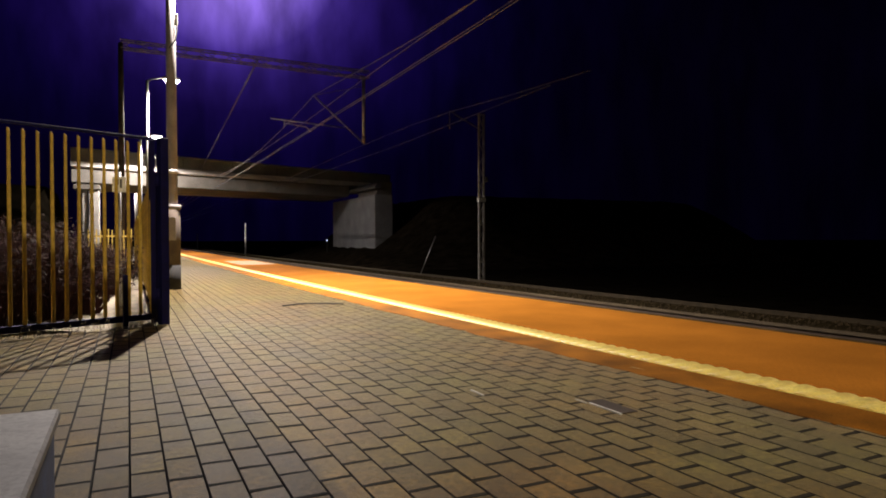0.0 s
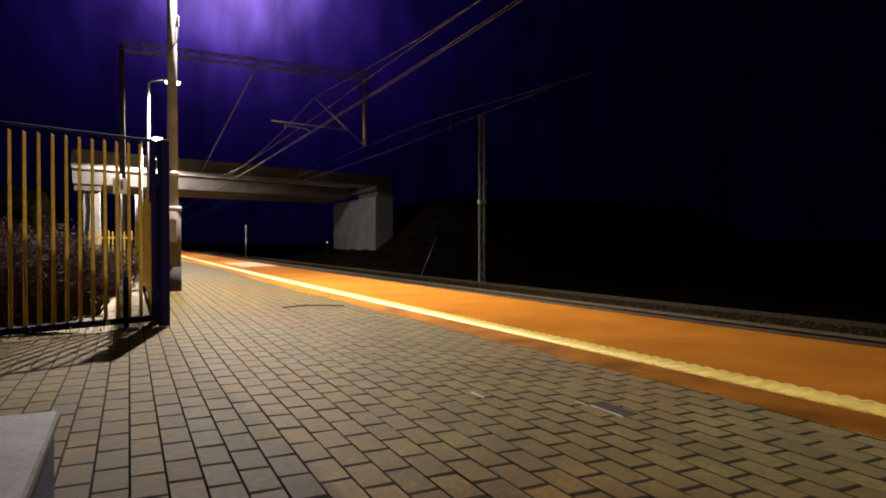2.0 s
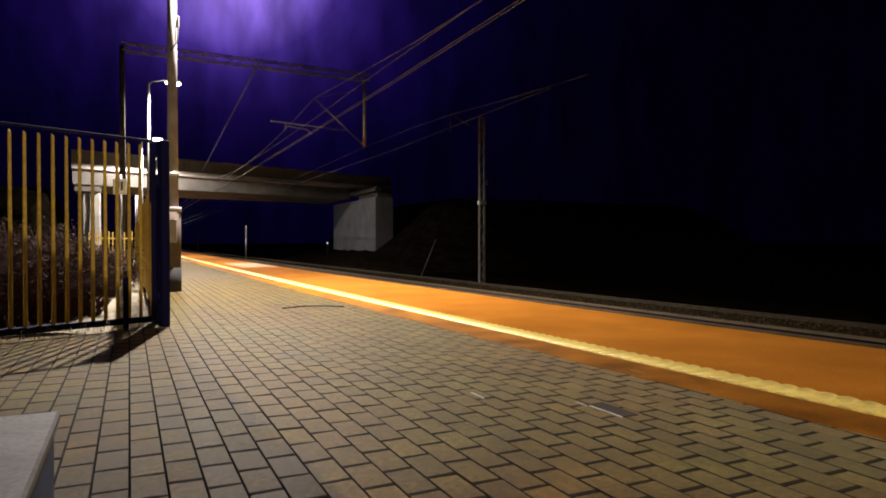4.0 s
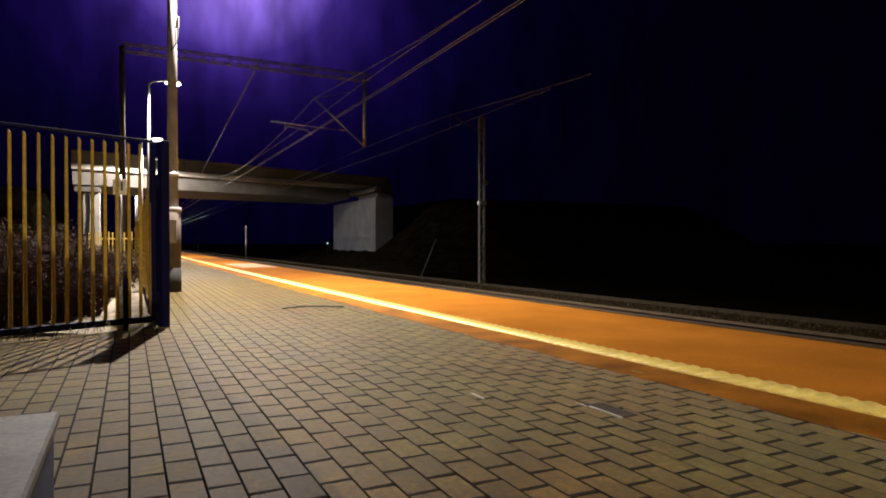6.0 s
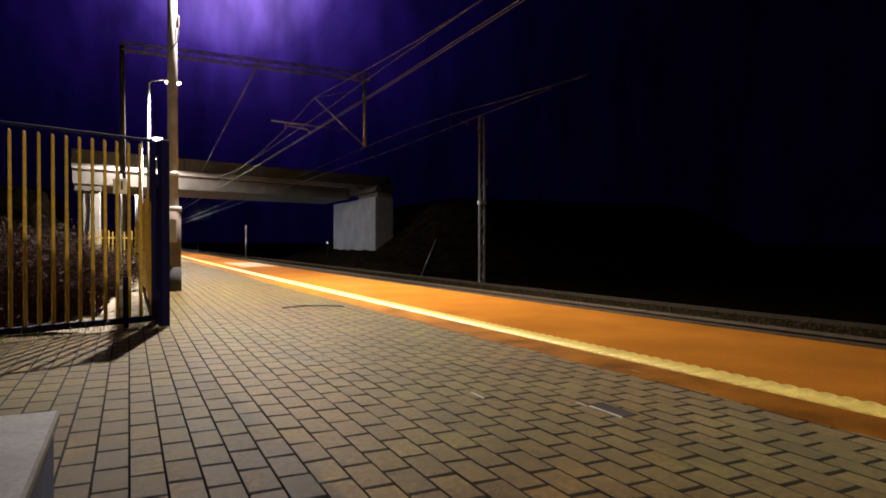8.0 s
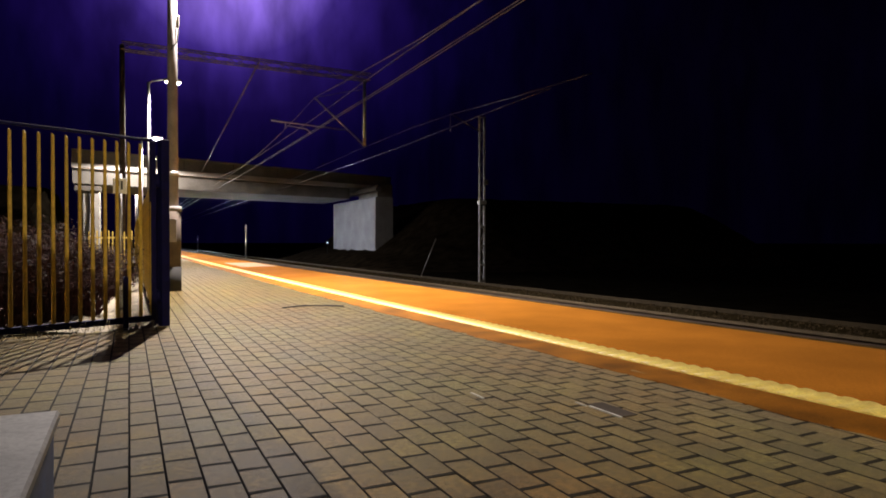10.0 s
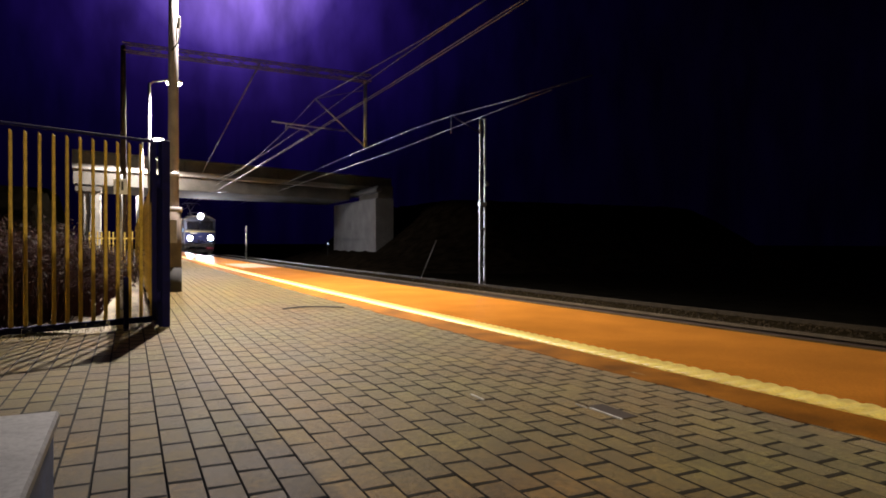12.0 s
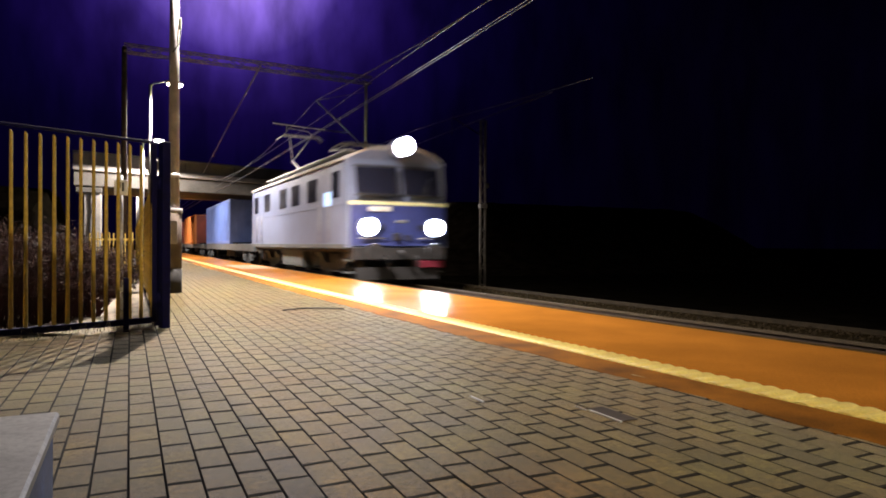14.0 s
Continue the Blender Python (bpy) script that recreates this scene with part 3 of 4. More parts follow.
def build_bridge():
    """The road overpass, square to the track, 54 m off."""
    y0, y1 = 54.5, 64.5
    b = thing("road_bridge", pose(0, 0, 0), "concrete road overpass across the tracks", "bridge")

    def span(name, lo, hi, material, label="", bevel=0.0):
        """A length of the deck, which crosses the line askew."""
        bm = add_box(bmesh.new(), lo, hi, bevel)
        for v in bm.verts:
            v.co.y += 0.34 * v.co.x
        return part(name, bm, material, b, label)

    span("girder", (-3.7, y0 + 0.75, 5.10), (19.7, y1, 6.18), M_CONC, bevel=0.05)
    span("cornice", (-3.7, y0, 6.18), (24.5, y1 + 0.3, 6.56), M_CORNICE, "pale concrete cornice", 0.03)
    span("parapet", (-3.7, y0 + 0.25, 6.56), (24.5, y0 + 0.55, 7.42), M_CONC, bevel=0.03)
    span("coping", (-3.7, y0 + 0.15, 7.42), (24.5, y0 + 0.62, 7.56), M_CONC, bevel=0.02)
    for x in range(0, 25, 4):
        span("parapet_joint", (x, y0 + 0.235, 6.58), (x + 0.03, y0 + 0.249, 7.40), M_BLACK)
    span("far_parapet", (-3.7, y1, 6.56), (24.5, y1 + 0.3, 7.4), M_CONC)
    boxp("abutment", (20.0, 55.4, -0.1), (21.75, 68.7, 4.95), M_ABUT, b, bevel=0.06)
    boxp("wing_wall", (20.3, 55.6, 4.95), (21.75, 61.0, 6.1), M_CONC, b, bevel=0.04)
    boxp("bearing_shelf", (19.75, 54.5, 5.42), (20.28, 66.7, 5.80), M_ABUT, b, bevel=0.04)
    p = part("pier", add_box(bmesh.new(), (-3.1, 54.6, -0.3), (-1.9, 55.8, 4.6), 0.08), M_CORNICE, b, "pale concrete pier")
    # bent tube added to draw a dark crack-like line on the pier
    part("dark_line", add_path(bmesh.new(), [(-2.62, 54.5, 4.55), (-2.60, 54.53, 3.2), (-2.68, 54.53, 2.0), (-2.66, 54.53, -0.2)], 0.06), M_UNDER, b, "dark upright line on the pier")
    part("pier_cap", add_box(bmesh.new(), (-3.6, 54.3, 4.6), (-1.85, 56.1, 4.98), 0.05), M_CONC, b)
    # uneven bank under the abutment, fading out towards the station
    def ease(t):
        t = min(1.0, max(0.0, t))
        return t * t * (3 - 2 * t)

    bm = bmesh.new()
    rows = []
    for j in range(41):
        y = 34 + j * 1.05
        row = []
        for i in range(37):
            x = 14.0 + 40 * (i / 36) ** 1.5
            rise = min(6.2, 1.3 * ease((x - 14.3) / 5.7) + 0.75 * max(0.0, x - 20.0)) * ease((y - 36) / 18)
            row.append(bm.verts.new((x, y, -1.3 + rise + 0.16 * noise.noise((x * 0.7, y * 0.7, 4)) + 0.05 * noise.noise((x * 3, y * 3, 1)))))
        rows.append(row)
    for a, c in zip(rows, rows[1:]):
        for i in range(36):
            bm.faces.new((a[i], a[i + 1], c[i + 1], c[i])).smooth = True
    left = bmesh.new()
    bmesh.ops.convex_hull(left, input=[left.verts.new(q) for q in ((-3.8, 55.0, -1), (-5.4, 55.2, 4.8), (-40, 55.2, 6.2), (-40, 64, 6.2), (-5.4, 64, 4.8), (-3.8, 64, -1), (-40, 44, -1), (-8, 47, -1))])
    tagged(part("bank", left, M_SOIL), "earth bank at the road end of the bridge, coloured night-dark", "bank", kind="structure")
    tagged(part("bank", bm, M_BANK), "earth bank under the bridge abutment, coloured night-dark", "bank", kind="structure")


def lattice(bm, a, b, wide, deep, step, r=0.02, side=Vector((0, 1, 0))):
    """Four chords with diagonals between a and b."""
    a, b = Vector(a), Vector(b)
    d = (b - a).normalized()
    u = side
    w = d.cross(u).normalized()
    cs = [(i * wide / 2 * u + j * deep / 2 * w) for i, j in ((-1, -1), (1, -1), (1, 1), (-1, 1))]
    for c in cs:
        add_tube(bm, a + c, b + c, r, seg=5)
    n = max(2, int((b - a).length / step))
    for k in range(n):
        p, q = a.lerp(b, k / n), a.lerp(b, (k + 1) / n)
        for i in range(4):
            j = (i + 1) % 4
            s, t = (cs[i], cs[j]) if k % 2 else (cs[j], cs[i])
            add_tube(bm, p + s, q + t, r * 0.6, seg=4, caps=False)
    return bm


def build_catenary():
    S = 24.5
    g = thing("catenary_gantry", pose(0, S, 0), "lattice steel overhead line gantry across the track", "gantry")
    part("post", add_tube(bmesh.new(), (-0.18, 0, -0.1), (-0.18, 0, 7.5), 0.11, 0.08, 10), M_POSTLOW, g)
    part("crossbeam", lattice(bmesh.new(), (-0.2, 0, 7.46), (8.6, 0, 7.36), 0.3, 0.26, 0.45, 0.022), M_MASTST, g)
    tubep("drop_tube", (8.4, 0, 7.3), (8.4, 0, 4.64), 0.06, M_GALV, g)
    tubep("insulator", (8.4, 0, 4.64), (8.4, 0, 4.94), 0.07, M_INSUL, g)
    part("stay_tube", add_tube(bmesh.new(), (8.38, 0, 4.67), (6.4, 0, 6.36), 0.03), M_GALV, g)
    part("upper_stay", add_tube(bmesh.new(), (8.38, 0, 6.9), (6.4, 0, 6.36), 0.012), M_MASTST, g)
    part("registration_arm", add_path(bmesh.new(), [(4.77, 0, 5.36), (7.6, 0, 5.22)], 0.025), M_GALV, g)
    part("steady_arm", add_path(bmesh.new(), [(5.3, 0, 5.36), (5.28, 0, 5.06), (5.36, 0, 5.22), (6.1, 0, 5.14), (6.3, 0, 4.98)], 0.022), M_GALV, g)
    m = thing("overhead_line_mast", pose(13.58, 24.27, -1.1), "slender steel mast of two uprights laced together", "mast")
    for sx in (-0.11, 0.11):
        up = add_box(bmesh.new(), (sx - 0.03, -0.07, 0), (sx + 0.03, 0.07, 7.25), 0.006)
        part("upright", up, M_MASTST, m)
    for k in range(13):
        z0 = 0.3 + k * 0.53
        part("lacing_bar", add_tube(bmesh.new(), (-0.085 if k % 2 else 0.085, 0, z0), (0.085 if k % 2 else -0.085, 0, z0 + 0.5), 0.016, seg=6), M_MASTST, m)
    for z0 in (0.25, 0.95, 1.75, 2.55):
        part("batten_plate", add_box(bmesh.new(), (-0.08, -0.06, z0), (0.08, -0.03, z0 + 0.07)), M_MASTST, m)
    part("band", add_box(bmesh.new(), (-0.16, -0.12, 3.56), (0.16, 0.12, 3.72)), M_GALV, m, "pale clamp band")
    part("switch_box", add_box(bmesh.new(), (0.14, -0.12, 4.4), (0.27, 0.1, 4.62), 0.02), M_MASTST, m)
    part("cantilever", add_path(bmesh.new(), [(0, 0, 6.6), (-1.5, 0, 7.3), (-1.5, 0, 6.55)], 0.03), M_MASTST, m)
    part("cap", add_box(bmesh.new(), (-0.15, -0.09, 7.25), (0.15, 0.09, 7.29), 0.01), M_MASTST, m)
    # wires of the near track and of the line beyond
    def near_wire(nm, xz, r=0.015):
        tagged(part(nm, add_path(bmesh.new(), [(x, s, z) for s, x, z in xz], r, 6), M_WIRE), "thin overhead electric wire above the track", "wire", "overhead wires")

    for dx in (-0.045, 0.045):
        near_wire("contact_wire", [(-40, 6.6 + dx, 5.40), (10, 6.6 + dx, 5.36), (17, 6.6 + dx, 5.28), (25, 6.6 + dx, 5.25), (41, 6.6 + dx, 5.20), (60, 6.5 + dx, 5.22), (120, 6.3 + dx, 5.25), (350, 6.3 + dx, 5.25)], 0.013)
    near_wire("auxiliary_wire", [(-40, 6.6, 5.62), (8, 6.4, 5.66), (12, 6.4, 5.72), (16, 6.4, 5.71), (19, 6.4, 5.68), (24.5, 6.4, 5.58), (34, 6.4, 5.56), (42, 6.4, 5.55), (60, 6.4, 5.6), (350, 6.35, 5.6)], 0.013)
    near_wire("messenger_wire", [(-40, 6.4, 6.4), (0, 6.4, 5.78), (11.6, 6.4, 5.72), (14.6, 6.4, 5.80), (19, 6.4, 6.03), (24.5, 6.4, 6.36), (27, 6.4, 6.16), (30, 6.4, 5.95), (36, 6.4, 5.66), (43, 6.4, 5.60), (60, 6.4, 6.1), (120, 6.3, 6.0), (350, 6.35, 6.0)])
    for row in ([(15, 5.7), (19, 5.85), (24, 6.12), (28, 6.22), (36, 6.2), (54, 5.97), (90, 6.3), (300, 6.3)], [(17, 5.7), (20, 5.67), (30, 5.5), (54, 5.49), (90, 5.55), (300, 5.5)]):
        bm = add_path(bmesh.new(), [(12.0, s, z) for s, z in row], 0.018, 6)
        tagged(part("contact_wire", bm, M_WIRE), "thin overhead electric wire above the far line", "wire", "overhead wires")
    bm = add_path(bmesh.new(), [(4.35, 24.5, 7.5), (5.36, 56.3, 6.57)], 0.03, 6)
    tagged(part("stay_wire", bm, M_WIRE), "thin steel stay wire running to the bridge", "wire")


def build_far():
    for x, s, t0, t1 in ((8.8, 56, -0.7, 2.3), (8.8, 98, -0.9, 1.8)):
        p = thing("track_post", pose(x, s, 0), "slim pale post beside the far track", "post", "posts beside the track")
        tubep("pole", (0, 0, t0), (0, 0, t1), 0.06, M_GALV, p)
        for z in (t1 - 0.6, t1 - 1.7):
            tubep("reflective_band", (0, 0, z), (0, 0, z + 0.55), 0.065, M_WHITE, p, "white reflective band")
    p = thing("signal", pose(18.0, 64.0, -1.0), "small far signal with a pale blue light", "signal")
    tubep("pole", (0, 0, 0), (0, 0, 1.7), 0.05, M_DARKPAINT, p)
    boxp("head", (-0.12, -0.02, 1.6), (0.12, 0.15, 2.0), M_DARKPAINT, p, bevel=0.02)
    tubep("lens", (0, -0.06, 1.8), (0, -0.02, 1.8), 0.04, M_SIGNAL, p, "lit blue-white lens")


def build_small():
    rod = part("stay_rod", add_tube(bmesh.new(), (15.25, 34.6, -1.25), (16.08, 34.2, 1.05), 0.022, seg=8), M_GALV)
    tagged(rod, "thin leaning steel stay rod beside the track", "rod")
    sg = thing("platform_sign", pose(-0.095, 9.0, 0), "small white sign plate on a thin post", "sign")
    tubep("pole", (0, 0.02, 0), (0, 0.02, 1.7), 0.022, M_GALV, sg)
    boxp("plate", (-0.08, -0.02, 1.45), (0.075, -0.008, 1.64), M_WHITE, sg, bevel=0.003)
    boxp("mark", (-0.03, -0.024, 1.54), (-0.008, -0.0205, 1.61), M_BLACK, sg)
    boxp("mark", (0.005, -0.024, 1.50), (0.03, -0.0205, 1.61), M_BLACK, sg)
    # thin bent tube that draws a stain-like arc on the paving
    pts = [(1.76 + 0.765 * t, 8.34 - 0.13 * t + 0.22 * math.sin(math.pi * t), 0.012) for t in [i / 12 for i in range(13)]]
    c = part("cable", add_path(bmesh.new(), pts, 0.009, 6), M_UNDER)
    tagged(c, "thin dark arc for a stain-like mark on the paving", "cable")


# ---- the train ----
FRONT_14 = 16.4      # where the nose is at 14 s
SPEED = 26.2


def nose(t):
    return FRONT_14 + (14.0 - t) * SPEED


def ride(ob, back, z=-PLAT):
    """Key a vehicle whose own origin is that far behind the nose."""
    rows = []
    for t in (0, 2, 4, 6, 8, 9, 10, 11, 11.5, 12, 12.5, 13, 13.25, 13.5, 13.75, 14.0):
        s = nose(t) + back
        turn = math.degrees(math.atan2(track_x(s - 5) - track_x(s + 5), 10.0))
        rows.append((t, pose(track_x(s), s, z, 0, 0, turn)))
    walk(ob, rows)


def ring_profile(half, z0, z1, rise, n=9):
    """Cross-section of a body: straight sides and an arched roof."""
    pts = [(-half, z0), (-half, z1 - 0.12), (-half + 0.05, z1)]
    for i in range(1, n):
        t = i / n
        pts.append((-half + 0.05 + (2 * half - 0.1) * t, z1 + rise * math.sin(math.pi * t) ** 0.8))
    return pts + [(half - 0.05, z1), (half, z1 - 0.12), (half, z0)]


def loft(bm, rings):
    vs = [[bm.verts.new(p) for p in r] for r in rings]
    n = len(vs[0])
    for a, b in zip(vs, vs[1:]):
        for i in range(n):
            j = (i + 1) % n
            bm.faces.new((a[i], a[j], b[j], b[i]))
    bm.faces.new(vs[0])
    bm.faces.new(vs[-1][::-1])
    return bm


LOCO_L = 13.6


def end_y(z, x, front):
    """How far the end wall leans back at a height: plumb below, raked at the windscreen, rounded at the corners."""
    rake = 0.0 if z < 2.3 else (z - 2.3) * 0.20
    bow = 0.16 * (abs(x) / 1.45) ** 3
    d = rake + bow
    return d if front else LOCO_L - d


def face_patch(bm, x0, x1, z0, z1, out, thick=0.03, n=4):
    """A panel that follows the front wall."""
    g = []
    for j in (z0, z1):
        g.append([(x0 + (x1 - x0) * i / n, j) for i in range(n + 1)])
    rows = [[bm.verts.new((x, end_y(z, x, True) - out, z)) for x, z in r] for r in g]
    back = [[bm.verts.new((x, end_y(z, x, True) - out + thick, z)) for x, z in r] for r in g]
    for i in range(n):
        bm.faces.new((rows[0][i], rows[0][i + 1], rows[1][i + 1], rows[1][i]))
        bm.faces.new((rows[1][i], rows[1][i + 1], back[1][i + 1], back[1][i]))
        bm.faces.new((back[0][i], back[0][i + 1], rows[0][i + 1], rows[0][i]))
    bm.faces.new((rows[0][0], rows[1][0], back[1][0], back[0][0]))
    bm.faces.new((rows[0][n], back[0][n], back[1][n], rows[1][n]))
    return bm


def build_wheel(name, r, parent, x, y):
    w = part(name, add_tube(bmesh.new(), (-0.065, 0, 0), (0.065, 0, 0), r, seg=28), M_WHEEL, parent, m=pose(x, y, r))
    part("hub", add_tube(bmesh.new(), (-0.1, 0, 0), (0.1, 0, 0), r * 0.3, seg=12), M_UNDER, w)
    return w


def build_bogie(parent, y, base, r, name="bogie_frame"):
    """A side-framed two-axle truck."""
    bm = bmesh.new()
    for sx in (-1, 1):
        x = sx * 1.02
        out = [(-base / 2 - 0.55, r + 0.05), (-base / 2 - 0.3, r + 0.28), (-base / 2 + 0.45, r + 0.30), (-0.5, r - 0.02), (0.5, r - 0.02),
               (base / 2 - 0.45, r + 0.30), (base / 2 + 0.3, r + 0.28), (base / 2 + 0.55, r + 0.05), (base / 2 - 0.2, r - 0.12), (0.6, r - 0.28), (-0.6, r - 0.28), (-base / 2 + 0.2, r - 0.12)]
        a = [bm.verts.new((x - 0.06, y + p, q)) for p, q in out]
        b = [bm.verts.new((x + 0.06, y + p, q)) for p, q in out]
        bm.faces.new(a)
        bm.faces.new(b[::-1])
        for i in range(len(out)):
            j = (i + 1) % len(out)
            bm.faces.new((a[i], a[j], b[j], b[i]))
    add_box(bm, (-1.0, y - 0.25, r - 0.1), (1.0, y + 0.25, r + 0.25))
    fr = part(name, bm, M_GREYGEAR if r > 0.5 else M_UNDER, parent)
    for dy in (-base / 2, base / 2):
        for sx in (-1, 1):
            part("axle_box", add_box(bmesh.new(), (sx * 1.08 - 0.09, y + dy - 0.16, r - 0.16), (sx * 1.08 + 0.09, y + dy + 0.16, r + 0.16), 0.03), M_GREYGEAR, fr)
            part("spring", add_tube(bmesh.new(), (sx * 1.05, y + dy + 0.34, r - 0.05), (sx * 1.05, y + dy + 0.34, r + 0.28), 0.09), M_UNDER, fr)
    for dy in (-base / 2, base / 2):
        for sx in (-1, 1):
            build_wheel("wheel", r, parent, sx * 0.75, y + dy)
    return fr


def pantograph(parent, y, raised):
    part("pantograph_base", add_box(add_box(bmesh.new(), (-0.65, y - 0.6, 3.98), (-0.57, y + 0.6, 4.05)), (0.57, y - 0.6, 3.98), (0.65, y + 0.6, 4.05)), M_LOCOROOF, parent)
    bm = bmesh.new()
    for sx in (-1, 1):
        for dy in (-0.45, 0.45):
            add_tube(bm, (sx * 0.5, y + dy, 3.72), (sx * 0.5, y + dy, 4.0), 0.06, 0.045, 8)
    part("insulators", bm, M_INSUL, parent)
    if raised:
        k, top = (0, y + 1.35, 4.75), (0, y + 0.1, 5.62)
        part("lower_arm", add_tube(bmesh.new(), (0, y - 0.4, 4.05), k, 0.05), M_LOCOROOF, parent)
        part("upper_arm", add_tube(add_tube(bmesh.new(), k, (-0.45, y + 0.1, 5.6), 0.022), k, (0.45, y + 0.1, 5.6), 0.022), M_LOCOROOF, parent)
        z = 5.64
    else:
        bm = bmesh.new()
        for sx in (-1, 1):
            add_tube(bm, (sx * 0.5, y - 0.5, 4.05), (sx * 0.75, y + 1.0, 4.16), 0.025)
            add_tube(bm, (sx * 0.75, y + 1.0, 4.16), (sx * 0.4, y - 0.5, 4.24), 0.02)
            add_tube(bm, (sx * 0.5, y + 0.5, 4.05), (sx * 0.75, y - 1.0, 4.16), 0.025)
            add_tube(bm, (sx * 0.75, y - 1.0, 4.16), (sx * 0.4, y + 0.5, 4.24), 0.02)
        part("folded_arms", bm, M_LOCOROOF, parent)
        z = 4.27
    bm = bmesh.new()
    for dy in (-0.18, 0.18):
        yy = y + (0.1 if raised else 0) + dy
        add_path(bm, [(-0.95, yy, z - 0.18), (-0.7, yy, z), (0.7, yy, z), (0.95, yy, z - 0.18)], 0.025, 6)
    part("collector_head", bm, M_LOCOROOF, parent)


def build_loco():
    L = LOCO_L
    o = thing("locomotive", pose(0, 0, 0), "pale grey and blue electric locomotive with three glowing headlights", "locomotive")
    prof = ring_profile(1.47, 1.05, 3.45, 0.36)
    rings = []
    for y in (0.0, 0.15, L - 0.15, L):
        ring = []
        for x, z in prof:
            sh = 0.985 if y in (0.0, L) else 1.0
            xx = x * sh
            yy = end_y(z, xx, True) if y == 0.0 else (end_y(z, xx, False) if y == L else (y + end_y(z, xx, True) if y < 1 else y - end_y(z, xx, True)))
            ring.append((xx, yy, z))
        rings.append(ring)
    shell = bmesh.new()
    # sides and roof
    vs = [[shell.verts.new(p) for p in r] for r in rings]
    n = len(prof)
    for a, b in zip(vs, vs[1:]):
        for i in range(n):
            j = (i + 1) % n
            shell.faces.new((a[i], a[j], b[j], b[i]))
    # end walls in strips, so that the rake shows
    for r in (vs[0], vs[-1]):
        for i in range(n // 2):
            a, b, c, d = r[i], r[i + 1], r[n - 2 - i], r[n - 1 - i]
            shell.faces.new((a, b, c, d) if c is not b else (a, b, d)) if len({a, b, c, d}) == 4 else (shell.faces.new((a, b, d)) if len({a, b, d}) == 3 else None)
    body = part("body", shell, M_LOCO, o)
    part("roof", loft(bmesh.new(), [[(x * 1.0, y + end_y(3.5, x, True) * (1 if y < 1 else -1), z) for x, z in ring_profile(1.44, 3.46, 3.53, 0.335)] for y in (0.02, L - 0.02)]), M_LOCOROOF, o, "pale dusty roof")
    part("gutter", add_box(add_box(bmesh.new(), (-1.53, 0.5, 3.40), (-1.47, L - 0.5, 3.47)), (1.47, 0.5, 3.40), (1.53, L - 0.5, 3.47)), M_LOCOROOF, o)
    part("front_panel", face_patch(bmesh.new(), -1.38, 1.38, 1.10, 2.18, 0.012, n=8), M_LOCOBLUE, o, "blue lower front panel")
    part("stripe", face_patch(bmesh.new(), -1.44, 1.44, 2.20, 2.29, 0.035, 0.05, n=8), M_STRIPE, o, "cream yellow stripe")
    for x0, x1 in ((-1.22, -0.10), (0.10, 1.22)):
        w = part("windscreen", face_patch(bmesh.new(), x0, x1, 2.50, 3.22, 0.012), M_GLASS, o, "dark windscreen pane")
        for z in (2.44, 3.23):
            part("window_frame", face_patch(bmesh.new(), x0 - 0.05, x1 + 0.05, z, z + 0.05, 0.03, 0.05), M_BLACK, w)
        part("wiper", add_tube(bmesh.new(), ((x0 + x1) / 2, end_y(2.5, x0, True) - 0.03, 2.45), ((x0 + x1) / 2 + 0.25, end_y(3.0, x0, True) - 0.05, 3.0), 0.012), M_BLACK, w)
    for sx in (-1, 1):
        bx = sx * 0.97
        hl = part("headlight", add_tube(bmesh.new(), (bx, 0.1, 1.60), (bx, -0.10, 1.60), 0.27, 0.265, 24), M_LOCO, o, "round headlight housing")
        part("lens", add_tube(bmesh.new(), (bx, -0.085, 1.60), (bx, -0.125, 1.60), 0.24, 0.20, 24), M_HEAD, hl, "glowing white lens")
        part("marker_lamp", add_tube(bmesh.new(), (bx * 0.62, 0.1, 1.60), (bx * 0.62, -0.05, 1.60), 0.09, seg=16), M_BLACK, o)
        part("handrail", add_tube(bmesh.new(), (sx * 0.45, -0.07, 1.30), (sx * 1.2, -0.02, 1.30), 0.016), M_GALV, o)
        bf = part("buffer", add_tube(add_tube(bmesh.new(), (sx * 0.875, 0.25, 0.95), (sx * 0.875, -0.30, 0.95), 0.11), (sx * 0.875, -0.30, 0.95), (sx * 0.875, -0.36, 0.95), 0.23, 0.22, 20), M_UNDER, o)
        part("step", add_box(add_box(bmesh.new(), (sx * 1.28 - 0.14, 0.4, 0.35), (sx * 1.28 + 0.14, 0.75, 0.39)), (sx * 1.28 - 0.14, 0.4, 0.68), (sx * 1.28 + 0.14, 0.75, 0.72)), M_GREYGEAR, o)
        part("rear_buffer", add_tube(bmesh.new(), (sx * 0.875, L - 0.2, 0.95), (sx * 0.875, L + 0.4, 0.95), 0.11), M_UNDER, o)
    top = part("top_headlight", add_tube(bmesh.new(), (0, 0.32, 3.77), (0, -0.17, 3.77), 0.27, 0.26, 24, False), M_LOCO, o, "round roof headlight housing")
    # the lens is a ring; the filament sits deep in a tube behind it
    ring = bmesh.new()
    up = pose(0, -0.20, 3.77)
    a = [ring.verts.new(up @ Vector((0.24 * math.cos(k), 0.02, 0.24 * math.sin(k)))) for k in [2 * math.pi * i / 28 for i in range(28)]]
    b = [ring.verts.new(up @ Vector((0.061 * math.cos(k), 0.0, 0.061 * math.sin(k)))) for k in [2 * math.pi * i / 28 for i in range(28)]]
    for i in range(28):
        ring.faces.new((a[i], a[(i + 1) % 28], b[(i + 1) % 28], b[i]))
